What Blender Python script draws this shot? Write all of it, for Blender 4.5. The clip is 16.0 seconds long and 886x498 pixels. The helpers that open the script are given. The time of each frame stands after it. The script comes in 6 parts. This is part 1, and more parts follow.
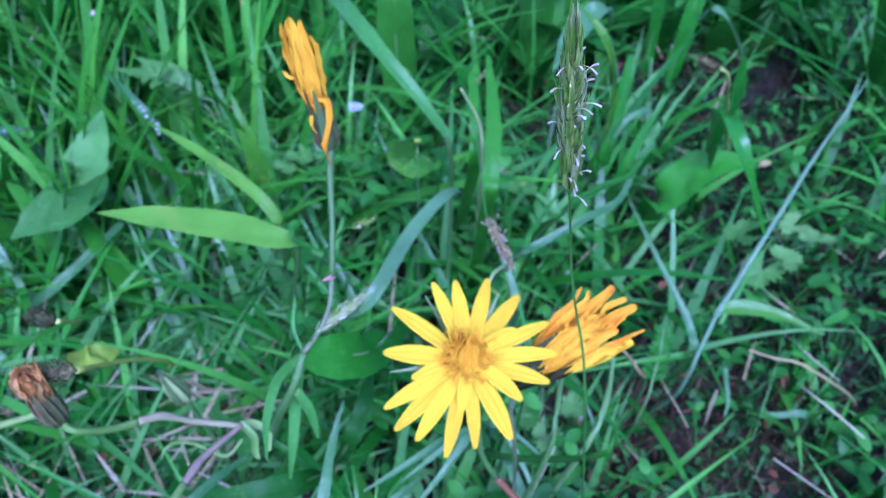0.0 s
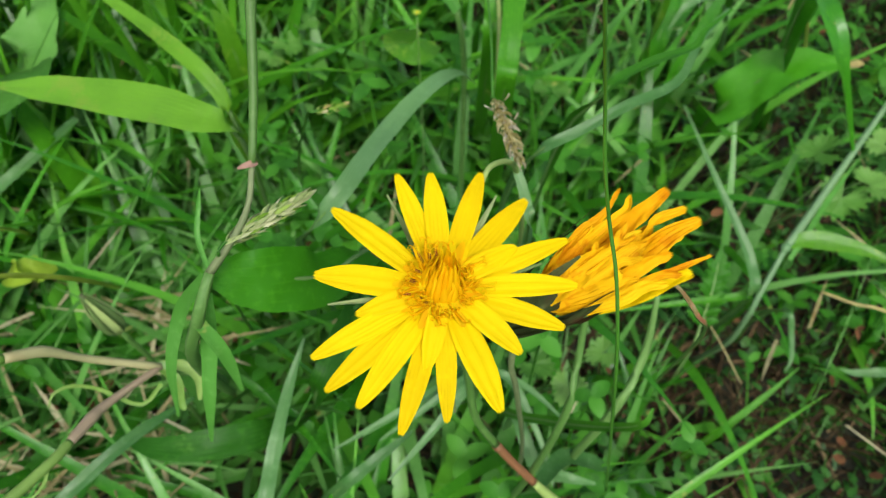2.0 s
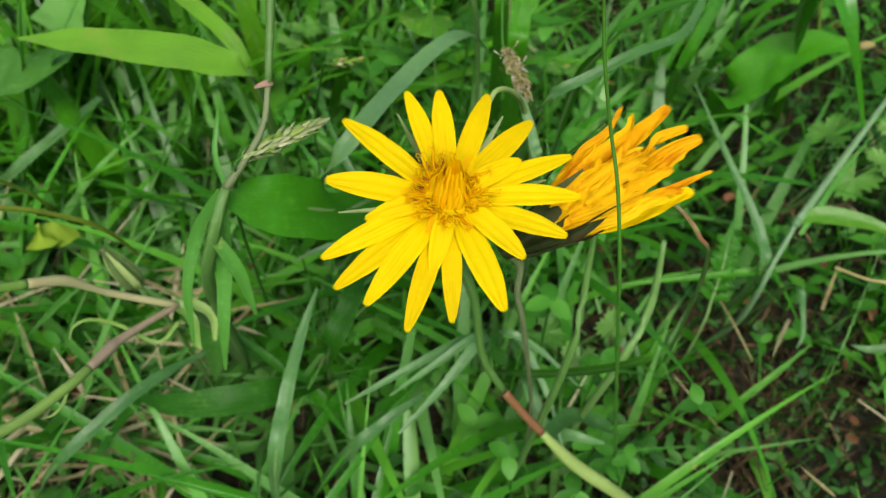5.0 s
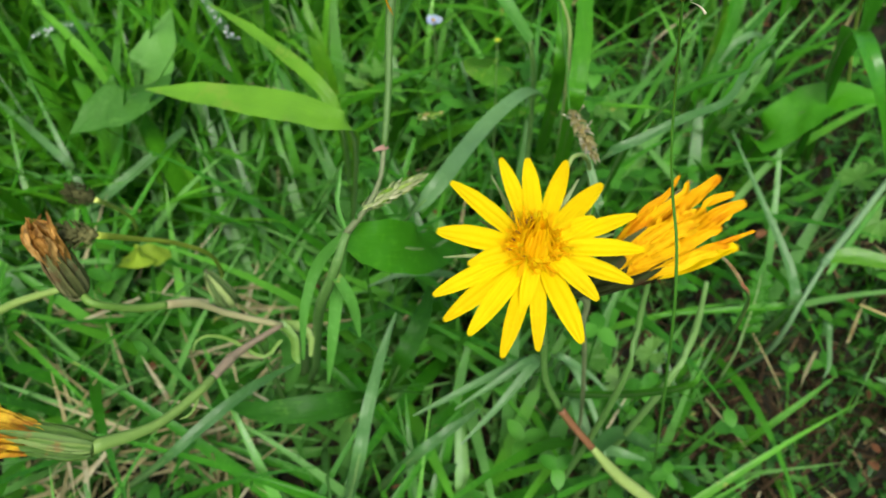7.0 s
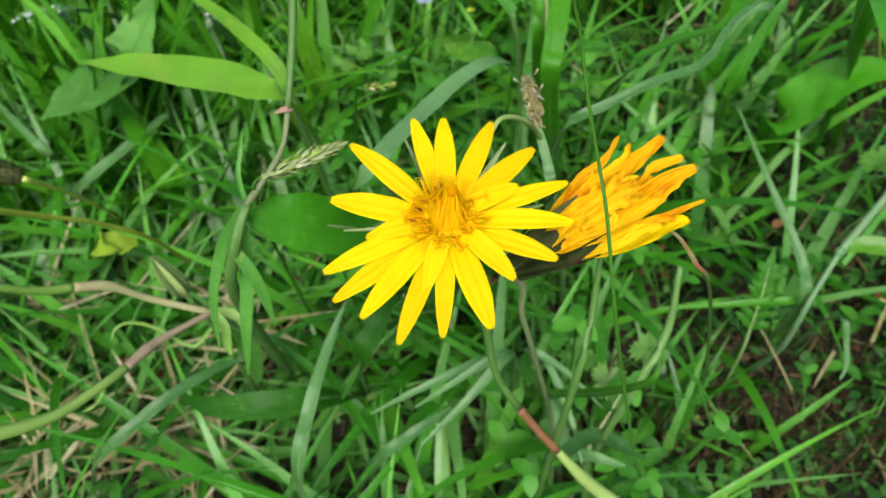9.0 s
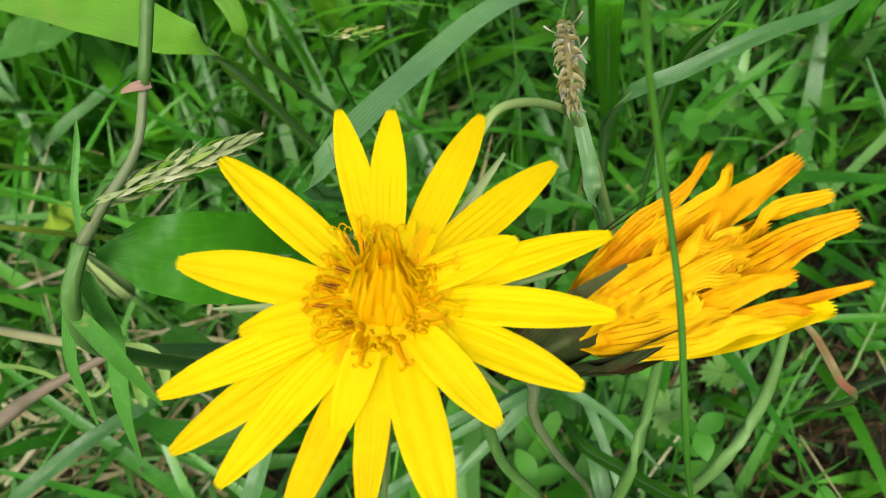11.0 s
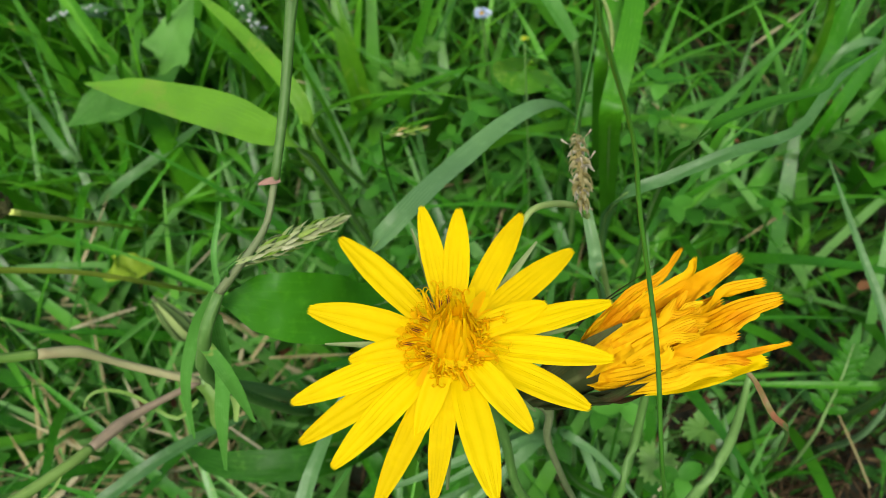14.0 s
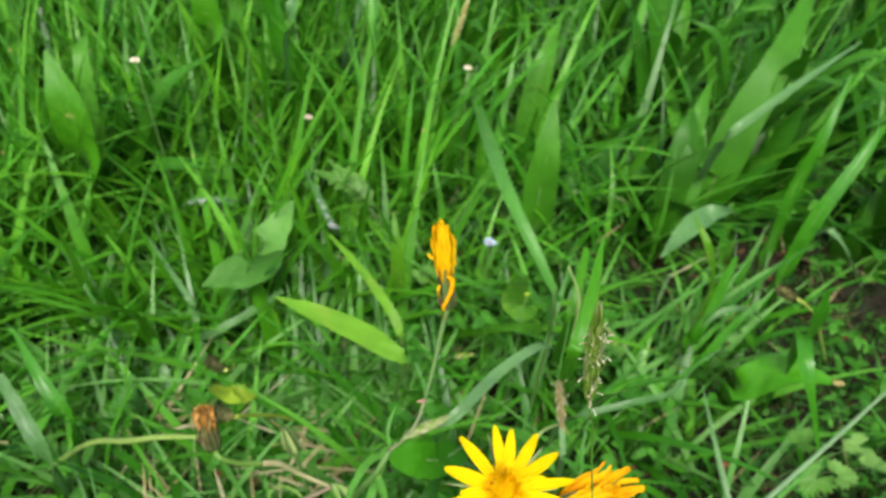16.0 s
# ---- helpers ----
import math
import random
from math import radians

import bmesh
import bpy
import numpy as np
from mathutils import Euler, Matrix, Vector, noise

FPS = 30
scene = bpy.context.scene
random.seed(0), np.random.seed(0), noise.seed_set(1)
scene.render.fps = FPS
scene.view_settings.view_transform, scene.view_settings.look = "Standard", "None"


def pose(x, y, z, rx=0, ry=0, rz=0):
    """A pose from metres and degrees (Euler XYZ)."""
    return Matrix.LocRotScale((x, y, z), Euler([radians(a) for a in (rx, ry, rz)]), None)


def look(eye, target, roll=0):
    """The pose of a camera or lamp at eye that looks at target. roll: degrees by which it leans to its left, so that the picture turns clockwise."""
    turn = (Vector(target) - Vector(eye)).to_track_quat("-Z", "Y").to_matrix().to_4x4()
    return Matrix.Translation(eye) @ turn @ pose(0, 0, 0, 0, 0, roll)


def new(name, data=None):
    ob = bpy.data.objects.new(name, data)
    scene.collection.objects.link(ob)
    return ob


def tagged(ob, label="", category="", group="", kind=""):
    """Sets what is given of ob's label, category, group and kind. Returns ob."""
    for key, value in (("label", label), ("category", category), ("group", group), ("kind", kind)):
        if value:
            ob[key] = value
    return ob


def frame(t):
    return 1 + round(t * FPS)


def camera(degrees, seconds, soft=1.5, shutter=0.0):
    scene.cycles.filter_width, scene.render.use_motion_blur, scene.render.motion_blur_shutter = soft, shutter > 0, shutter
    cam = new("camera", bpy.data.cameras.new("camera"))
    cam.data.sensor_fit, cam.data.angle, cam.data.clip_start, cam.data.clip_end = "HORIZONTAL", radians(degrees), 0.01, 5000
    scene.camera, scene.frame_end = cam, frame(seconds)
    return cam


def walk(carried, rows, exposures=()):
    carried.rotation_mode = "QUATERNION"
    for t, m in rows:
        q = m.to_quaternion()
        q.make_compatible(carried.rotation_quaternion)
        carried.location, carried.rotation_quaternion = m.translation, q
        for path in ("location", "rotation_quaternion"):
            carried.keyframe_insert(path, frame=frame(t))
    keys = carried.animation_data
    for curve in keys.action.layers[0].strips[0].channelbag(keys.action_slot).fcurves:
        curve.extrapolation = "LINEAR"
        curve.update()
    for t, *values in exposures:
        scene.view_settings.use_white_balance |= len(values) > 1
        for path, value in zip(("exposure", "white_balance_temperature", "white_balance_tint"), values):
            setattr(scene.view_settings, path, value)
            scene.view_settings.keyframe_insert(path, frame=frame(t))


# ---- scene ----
from mathutils import Quaternion

cam = camera(60.0, 16.0, soft=0.65)
cam.data.dof.use_dof, cam.data.dof.focus_distance, cam.data.dof.aperture_fstop = True, 0.108, 40.0
walk(cam, [
    (0, pose(-0.0257, -0.1095, 0.4162, 38.38, -2.03, -5.38)),
    (0.5, pose(-0.0150, -0.0861, 0.3687, 36.09, -2.65, -4.34)),
    (1, pose(-0.0146, -0.0825, 0.3656, 33.47, -1.28, -3.47)),
    (1.5, pose(-0.0143, -0.0772, 0.3602, 32.97, -0.94, -2.04)),
    (2, pose(-0.0079, -0.0767, 0.3569, 33.36, -0.86, -2.38)),
    (2.5, pose(-0.0021, -0.0782, 0.3518, 33.46, -0.57, -2.90)),
    (3, pose(0.0012, -0.0761, 0.3509, 33.46, -0.84, -2.73)),
    (3.5, pose(-0.0023, -0.0831, 0.3482, 33.91, -0.99, -2.33)),
    (4, pose(-0.0052, -0.0860, 0.3487, 33.97, -0.56, -2.08)),
    (4.5, pose(-0.0049, -0.0911, 0.3484, 34.47, -0.28, -1.60)),
    (7, pose(-0.0214, -0.1092, 0.3776, 36.09, 0.34, 1.03)),
    (7.5, pose(-0.0181, -0.1116, 0.3895, 36.84, 0.43, 2.50)),
    (8, pose(-0.0046, -0.1107, 0.3939, 37.76, 1.64, 2.63)),
    (8.2, pose(0.0010, -0.1151, 0.3872, 37.74, 2.11, 2.78)),
    (10.3, pose(0.0140, -0.0573, 0.3273, 33.06, 6.61, 5.99)),
    (10.5, pose(0.0172, -0.0535, 0.3235, 32.82, 7.24, 7.26)),
    (11, pose(0.0154, -0.0440, 0.3117, 31.32, 6.27, 7.13)),
    (11.5, pose(0.0180, -0.0422, 0.3114, 31.54, 6.73, 7.42)),
    (12, pose(0.0166, -0.0445, 0.3106, 32.06, 5.88, 7.92)),
    (12.5, pose(0.0161, -0.0462, 0.3090, 32.46, 5.51, 8.08)),
    (13, pose(0.0112, -0.0428, 0.3131, 32.41, 4.83, 8.23)),
    (13.5, pose(0.0089, -0.0453, 0.3210, 33.83, 4.53, 8.07)),
    (14, pose(0.0121, -0.0638, 0.3427, 36.06, 4.51, 8.85)),
    (14.5, pose(0.0065, -0.0767, 0.3690, 38.00, 1.72, 8.98)),
    (15, pose(0.0052, -0.1068, 0.3973, 40.62, -0.06, 9.12)),
    (15.5, pose(-0.0008, -0.1328, 0.4423, 42.16, -2.49, 10.41)),
    (16, pose(-0.0170, -0.1392, 0.4905, 43.86, -4.22, 11.84)),
], exposures=[
    (0.0, 1.29, 4160, 53), (0.3, 1.23, 4750, 34), (0.6, 1.17, 5400, 12), (0.9, 1.15, 5900, 10), (1.6, 1.07, 6300, 10), (2.4, 1.01, 6550, 10), (3.3, 0.97, 6600, 10), (4.6, 0.93, 6600, 10), (7.0, 1.09, 6500, 10), (8.1, 1.17, 6450, 10), (10.3, 1.17, 6550, 10), (11.2, 1.05, 6600, 10), (12.5, 0.97, 6600, 10), (14.5, 0.91, 6600, 10), (15.2, 1.13, 6600, 10), (16.0, 1.37, 6600, 12),
])

# ---------------------------------------------------------------- world and light: bright overcast sky
world = bpy.data.worlds.new("overcast_sky")
scene.world = world
world.use_nodes = True
wn, wl = world.node_tree.nodes, world.node_tree.links
sky = wn.new("ShaderNodeTexSky")
sky.sky_type, sky.sun_disc = "NISHITA", False
sky.sun_elevation, sky.sun_rotation = radians(55), radians(200)
sky.dust_density, sky.air_density = 4.0, 1.0
wn["Background"].inputs["Strength"].default_value = 0.09
wl.new(sky.outputs["Color"], wn["Background"].inputs["Color"])
sun = new("sun", bpy.data.lights.new("sun", "SUN"))
sun.data.energy, sun.data.angle, sun.data.color = 1.5, radians(14), (1.0, 0.96, 0.9)
sun.matrix_world = look((0.6, -1.6, 3.0), (0, 0, 0))


# ---------------------------------------------------------------- materials
def material(name):
    m = bpy.data.materials.new(name)
    m.use_nodes = True
    nt = m.node_tree
    return m, nt, nt.nodes["Principled BSDF"], nt.nodes["Material Output"]


def node(nt, kind, **inputs):
    n = nt.nodes.new("ShaderNode" + kind)
    for key, value in inputs.items():
        n.inputs[key].default_value = value
    return n


def ramp(nt, fac, stops):
    r = nt.nodes.new("ShaderNodeValToRGB")
    while len(r.color_ramp.elements) < len(stops):
        r.color_ramp.elements.new(0.5)
    for e, (p, c) in zip(r.color_ramp.elements, stops):
        e.position, e.color = p, (*c, 1)
    nt.links.new(fac, r.inputs["Fac"])
    return r.outputs["Color"]


def mixed(nt, fac, a, b, blend="MIX"):
    m = nt.nodes.new("ShaderNodeMix")
    m.data_type, m.blend_type = "RGBA", blend
    for slot, value in ((0, fac), (6, a), (7, b)):
        if isinstance(value, bpy.types.NodeSocket):
            nt.links.new(value, m.inputs[slot])
        else:
            m.inputs[slot].default_value = value if slot == 0 else (*value, 1)
    return m.outputs[2]


def leaf_material(name, dark, mid, light, rough=0.45, through_light=0.3, veins=7, vein=0.25, island=True, blotch=(0.5, 0.42, 0.12), blotch_at=0.72, bump=0.25, spec=0.38, vein_colour=None, vein_from=0.55):
    """Plant tissue: colour varies from piece to piece and along it, parallel veins, blotches and a little light through it."""
    m, nt, bsdf, out = material(name)
    geo = nt.nodes.new("ShaderNodeNewGeometry") if island else nt.nodes.new("ShaderNodeObjectInfo")
    rnd = geo.outputs["Random Per Island" if island else "Random"]
    base = ramp(nt, rnd, [(0.0, dark), (0.5, mid), (1.0, light)])
    tc = nt.nodes.new("ShaderNodeTexCoord")
    soft = node(nt, "TexNoise", Scale=45.0, Detail=3.0)
    nt.links.new(tc.outputs["Object"], soft.inputs["Vector"])
    base = mixed(nt, ramp(nt, soft.outputs["Fac"], [(0.3, (0, 0, 0)), (0.75, (0.55, 0.55, 0.55))]), base, tuple(v * 0.62 for v in mid))
    fine = node(nt, "TexNoise", Scale=420.0, Detail=2.0)
    nt.links.new(tc.outputs["Object"], fine.inputs["Vector"])
    base = mixed(nt, ramp(nt, fine.outputs["Fac"], [(0.55, (0, 0, 0)), (0.8, (0.35, 0.35, 0.35))]), base, light)
    spots = node(nt, "TexNoise", Scale=70.0, Detail=4.0, Roughness=0.7)
    nt.links.new(tc.outputs["Object"], spots.inputs["Vector"])
    base = mixed(nt, ramp(nt, spots.outputs["Fac"], [(blotch_at - 0.06, (0, 0, 0)), (blotch_at + 0.02, (0.8, 0.8, 0.8))]), base, blotch)
    split = nt.nodes.new("ShaderNodeSeparateXYZ")
    nt.links.new(tc.outputs["UV"], split.inputs[0])
    wave = nt.nodes.new("ShaderNodeMath")
    wave.operation = "MULTIPLY"
    wave.inputs[1].default_value = veins * 2 * math.pi
    sway = nt.nodes.new("ShaderNodeMath")
    sway.operation = "MULTIPLY_ADD"
    sway.inputs[1].default_value = 0.35
    nt.links.new(soft.outputs["Fac"], sway.inputs[0])
    nt.links.new(split.outputs["X"], sway.inputs[2])
    nt.links.new(sway.outputs[0], wave.inputs[0])
    sine = nt.nodes.new("ShaderNodeMath")
    sine.operation = "SINE"
    nt.links.new(wave.outputs[0], sine.inputs[0])
    lines = ramp(nt, sine.outputs[0], [(vein_from, (0, 0, 0)), (1.0, (vein, vein, vein))])
    broken = node(nt, "TexNoise", Scale=160.0, Detail=2.0)
    nt.links.new(tc.outputs["Object"], broken.inputs["Vector"])
    lines = mixed(nt, 1.0, lines, ramp(nt, broken.outputs["Fac"], [(0.42, (0, 0, 0)), (0.62, (1, 1, 1))]), "MULTIPLY")
    base = mixed(nt, lines, base, vein_colour or light)
    nt.links.new(base, bsdf.inputs["Base Color"])
    bsdf.inputs["Roughness"].default_value = rough
    bsdf.inputs["Specular IOR Level"].default_value = spec
    bmp = node(nt, "Bump", Strength=bump, Distance=0.0006)
    height = mixed(nt, 0.5, lines, fine.outputs["Color"], "ADD")
    nt.links.new(height, bmp.inputs["Height"])
    nt.links.new(bmp.outputs[0], bsdf.inputs["Normal"])
    tr = nt.nodes.new("ShaderNodeBsdfTranslucent")
    nt.links.new(base, tr.inputs["Color"])
    mix = node(nt, "MixShader", Fac=through_light)
    nt.links.new(bsdf.outputs[0], mix.inputs[1])
    nt.links.new(tr.outputs[0], mix.inputs[2])
    nt.links.new(mix.outputs[0], out.inputs["Surface"])
    return m


GRASS = leaf_material("grass_green", (0.008, 0.07, 0.002), (0.036, 0.215, 0.006), (0.145, 0.46, 0.04), rough=0.36, through_light=0.2, spec=0.5)
BROAD = leaf_material("grass_broad", (0.017, 0.13, 0.003), (0.05, 0.275, 0.008), (0.145, 0.46, 0.035), rough=0.36, through_light=0.28, spec=0.48)
GLAUCOUS = leaf_material("blade_glaucous", (0.045, 0.16, 0.03), (0.085, 0.24, 0.056), (0.2, 0.39, 0.15), rough=0.42, through_light=0.3, veins=7, vein=0.55, island=False, blotch=(0.2, 0.28, 0.09), blotch_at=0.74, spec=0.5)
PALE_GRASS = leaf_material("grass_pale", (0.048, 0.2, 0.02), (0.09, 0.31, 0.04), (0.21, 0.48, 0.12), rough=0.42, spec=0.35)
LEAF = leaf_material("leaf_green", (0.05, 0.2, 0.004), (0.08, 0.27, 0.007), (0.16, 0.4, 0.02), rough=0.4, through_light=0.32, veins=9, vein=0.45, island=False, blotch=(0.19, 0.35, 0.03), blotch_at=0.62, bump=0.4, spec=0.4)
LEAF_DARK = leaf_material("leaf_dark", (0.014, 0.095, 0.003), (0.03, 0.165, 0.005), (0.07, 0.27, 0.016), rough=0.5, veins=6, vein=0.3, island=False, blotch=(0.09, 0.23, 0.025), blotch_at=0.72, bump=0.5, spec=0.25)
LEAF_MID = leaf_material("leaf_mid", (0.024, 0.15, 0.005), (0.047, 0.25, 0.008), (0.1, 0.37, 0.022), rough=0.5, veins=6, vein=0.3, island=False, blotch=(0.13, 0.32, 0.03), blotch_at=0.72, bump=0.5, spec=0.25)
LEAF_BROAD = leaf_material("leaf_broad", (0.04, 0.23, 0.005), (0.066, 0.32, 0.009), (0.11, 0.41, 0.018), rough=0.45, through_light=0.32, veins=7, vein=0.12, island=False, blotch=(0.12, 0.38, 0.025), blotch_at=0.72, bump=0.4, spec=0.3)
STRAP = leaf_material("leaf_strap", (0.022, 0.13, 0.004), (0.042, 0.205, 0.007), (0.09, 0.31, 0.02), rough=0.45, veins=9, vein=0.45, island=False, blotch=(0.08, 0.26, 0.02), blotch_at=0.7, spec=0.32)
CLOVER = leaf_material("leaf_clover", (0.02, 0.115, 0.006), (0.042, 0.21, 0.011), (0.095, 0.34, 0.03), rough=0.5, veins=6, vein=0.2, spec=0.3)
DRY = leaf_material("dry_grass", (0.035, 0.022, 0.008), (0.085, 0.058, 0.022), (0.29, 0.22, 0.11), rough=0.85, through_light=0.1, blotch=(0.07, 0.045, 0.018), blotch_at=0.6, spec=0.15)
# dry browns taken darker, shade under the dense growth included in the colour
THATCH = leaf_material("dead_fibres_shaded", (0.014, 0.01, 0.005), (0.045, 0.03, 0.014), (0.18, 0.125, 0.06), rough=0.9, through_light=0.05, blotch=(0.02, 0.014, 0.006), blotch_at=0.55, spec=0.1)
LEAF_DULL = leaf_material("leaf_dull", (0.05, 0.19, 0.016), (0.085, 0.28, 0.03), (0.16, 0.4, 0.075), rough=0.55, veins=4, vein=0.2, island=False, blotch=(0.12, 0.3, 0.05), blotch_at=0.7)
YELLOW_LEAF = leaf_material("leaf_yellowing", (0.22, 0.4, 0.015), (0.3, 0.48, 0.02), (0.42, 0.58, 0.06), through_light=0.35, island=False)
PETAL = leaf_material("petal_yellow", (0.77, 0.545, 0.0), (0.81, 0.595, 0.0), (0.85, 0.64, 0.0), rough=0.7, through_light=0.24, veins=6, vein=0.24, island=False, blotch=(0.74, 0.48, 0.0), blotch_at=0.8, bump=0.6, spec=0.08, vein_colour=(0.5, 0.29, 0.0), vein_from=0.84)
FADED = leaf_material("petal_faded_orange", (0.7, 0.31, 0.001), (0.79, 0.42, 0.002), (0.87, 0.55, 0.005), rough=0.7, through_light=0.12, veins=4, vein=0.38, island=False, blotch=(0.56, 0.2, 0.0), blotch_at=0.6, bump=1.0, spec=0.1, vein_colour=(0.5, 0.18, 0.0), vein_from=0.84)
WITHERED = leaf_material("petal_withered", (0.4, 0.18, 0.03), (0.56, 0.3, 0.06), (0.72, 0.47, 0.17), rough=0.75, through_light=0.2, veins=5, vein=0.3, island=False, blotch=(0.14, 0.06, 0.02), blotch_at=0.56, bump=0.9, spec=0.1)
CRUMPLED = leaf_material("petal_crumpled_gold", (0.5, 0.27, 0.01), (0.66, 0.42, 0.02), (0.8, 0.58, 0.06), rough=0.7, through_light=0.15, veins=5, vein=0.45, island=False, blotch=(0.26, 0.09, 0.012), blotch_at=0.58, bump=1.0, spec=0.12, vein_colour=(0.24, 0.09, 0.01), vein_from=0.72)
FLORET = leaf_material("floret_golden", (0.93, 0.5, 0.0), (0.96, 0.6, 0.0), (0.97, 0.7, 0.002), rough=0.65, through_light=0.5, island=False, blotch=(0.93, 0.44, 0.0), blotch_at=0.74, bump=0.25, spec=0.1)
ANTHER = leaf_material("anther_brown", (0.1, 0.02, 0.004), (0.2, 0.04, 0.006), (0.4, 0.12, 0.01), rough=0.7, through_light=0.1, island=False)
BRACT = leaf_material("bract_green", (0.07, 0.14, 0.03), (0.13, 0.22, 0.06), (0.26, 0.34, 0.14), rough=0.6, through_light=0.1, veins=2, vein=0.6, island=False, blotch=(0.1, 0.07, 0.04), blotch_at=0.62, vein_colour=(0.07, 0.07, 0.035))
BRACT_DULL = leaf_material("bract_dull", (0.05, 0.13, 0.014), (0.1, 0.21, 0.03), (0.2, 0.31, 0.07), rough=0.6, through_light=0.15, veins=2, vein=0.7, island=False, blotch=(0.2, 0.12, 0.03), blotch_at=0.7, vein_colour=(0.05, 0.06, 0.02))
BRACT_DRY = leaf_material("bract_dry", (0.07, 0.09, 0.025), (0.125, 0.145, 0.045), (0.25, 0.25, 0.11), rough=0.75, through_light=0.08, veins=2, vein=0.8, island=False, blotch=(0.14, 0.08, 0.035), blotch_at=0.58, spec=0.15, vein_colour=(0.045, 0.04, 0.02))
BRACT_DARK = leaf_material("bract_dark", (0.018, 0.028, 0.007), (0.035, 0.052, 0.013), (0.11, 0.13, 0.045), rough=0.75, through_light=0.03, veins=5, vein=0.5, island=False, blotch=(0.05, 0.02, 0.01), blotch_at=0.58, spec=0.14)
STEM = leaf_material("stem_green", (0.07, 0.18, 0.03), (0.11, 0.25, 0.05), (0.2, 0.35, 0.11), rough=0.55, through_light=0.05, veins=4, vein=0.3, island=False, blotch_at=0.9)
STEM_PURPLE = leaf_material("stem_purple", (0.2, 0.18, 0.1), (0.28, 0.22, 0.14), (0.4, 0.32, 0.22), rough=0.55, through_light=0.1, veins=4, vein=0.4, island=False, blotch=(0.28, 0.15, 0.11))
STEM_TAN = leaf_material("stem_tan", (0.18, 0.25, 0.07), (0.27, 0.31, 0.11), (0.4, 0.38, 0.19), rough=0.6, through_light=0.1, veins=4, vein=0.3, island=False, blotch=(0.32, 0.28, 0.13), blotch_at=0.62)
STEM_WAXY = leaf_material("stem_waxy", (0.1, 0.22, 0.085), (0.15, 0.28, 0.12), (0.25, 0.39, 0.21), rough=0.5, through_light=0.05, veins=5, vein=0.3, island=False, blotch=(0.2, 0.3, 0.11), blotch_at=0.8)
STEM_LEAFY = leaf_material("stem_leafy", (0.11, 0.25, 0.03), (0.16, 0.31, 0.05), (0.26, 0.4, 0.1), rough=0.55, through_light=0.1, veins=4, vein=0.3, island=False, blotch=(0.26, 0.28, 0.1), blotch_at=0.75)
STEM_MID = leaf_material("stem_mid_green", (0.05, 0.13, 0.02), (0.085, 0.19, 0.035), (0.15, 0.28, 0.08), rough=0.55, through_light=0.05, veins=4, vein=0.3, island=False, blotch_at=0.9)
STEM_OLIVE = leaf_material("stem_olive", (0.1, 0.15, 0.05), (0.15, 0.2, 0.08), (0.25, 0.29, 0.15), rough=0.6, through_light=0.05, veins=4, vein=0.4, island=False, blotch=(0.14, 0.08, 0.06))
STEM_PALE = leaf_material("stem_pale", (0.19, 0.32, 0.06), (0.26, 0.4, 0.085), (0.4, 0.5, 0.19), rough=0.55, through_light=0.1, veins=4, vein=0.3, island=False, blotch=(0.4, 0.28, 0.15), blotch_at=0.78)
STEM_RED = leaf_material("stem_reddish", (0.16, 0.09, 0.03), (0.26, 0.11, 0.05), (0.36, 0.17, 0.08), rough=0.55, through_light=0.05, veins=3, vein=0.3, island=False, blotch=(0.12, 0.16, 0.04), blotch_at=0.6)
CHAFF_PALE = leaf_material("spikelet_pale", (0.25, 0.36, 0.1), (0.38, 0.47, 0.18), (0.6, 0.62, 0.38), rough=0.6, through_light=0.3, veins=3, vein=0.4, island=False, blotch=(0.4, 0.3, 0.12), blotch_at=0.75)
DULL_WHITE = leaf_material("anther_white", (0.62, 0.54, 0.36), (0.74, 0.68, 0.5), (0.84, 0.8, 0.68), rough=0.6, island=False, blotch=(0.66, 0.48, 0.26))
STEM_GRASS = leaf_material("stem_grass", (0.025, 0.12, 0.008), (0.045, 0.18, 0.012), (0.09, 0.28, 0.03), rough=0.5, through_light=0.1, veins=3, vein=0.3, island=False, blotch_at=0.9)
STEM_YELLOW = leaf_material("stem_yellowish", (0.36, 0.48, 0.04), (0.48, 0.6, 0.07), (0.6, 0.7, 0.18), rough=0.55, through_light=0.3, veins=4, vein=0.3, island=False, blotch=(0.45, 0.32, 0.14), blotch_at=0.85)
STRAW = leaf_material("dry_straw", (0.18, 0.16, 0.06), (0.34, 0.31, 0.14), (0.56, 0.54, 0.34), rough=0.85, through_light=0.15, blotch=(0.16, 0.12, 0.04), blotch_at=0.64, spec=0.1)
LITTER = leaf_material("dead_leaf", (0.04, 0.018, 0.008), (0.11, 0.048, 0.02), (0.26, 0.13, 0.055), rough=0.85, through_light=0.1, blotch=(0.05, 0.026, 0.011), blotch_at=0.6, spec=0.12)
# darker copy of the grass green: shade between the tufts put into colour
UNDER_SHADED = leaf_material("undergrowth_shaded", (0.004, 0.03, 0.002), (0.015, 0.08, 0.005), (0.05, 0.18, 0.013), rough=0.5, through_light=0.1, spec=0.2)
FEATHER = leaf_material("leaf_feathered", (0.012, 0.07, 0.006), (0.03, 0.14, 0.012), (0.08, 0.24, 0.03), rough=0.5, veins=4, vein=0.2)
BRIGHT = leaf_material("blade_bright", (0.028, 0.16, 0.003), (0.062, 0.28, 0.006), (0.14, 0.44, 0.02), rough=0.45, through_light=0.28, spec=0.35, veins=6, vein=0.3)
DEEP = leaf_material("leaf_deep", (0.012, 0.095, 0.003), (0.03, 0.17, 0.005), (0.075, 0.29, 0.015), rough=0.48, through_light=0.25, spec=0.25, veins=6, vein=0.3)
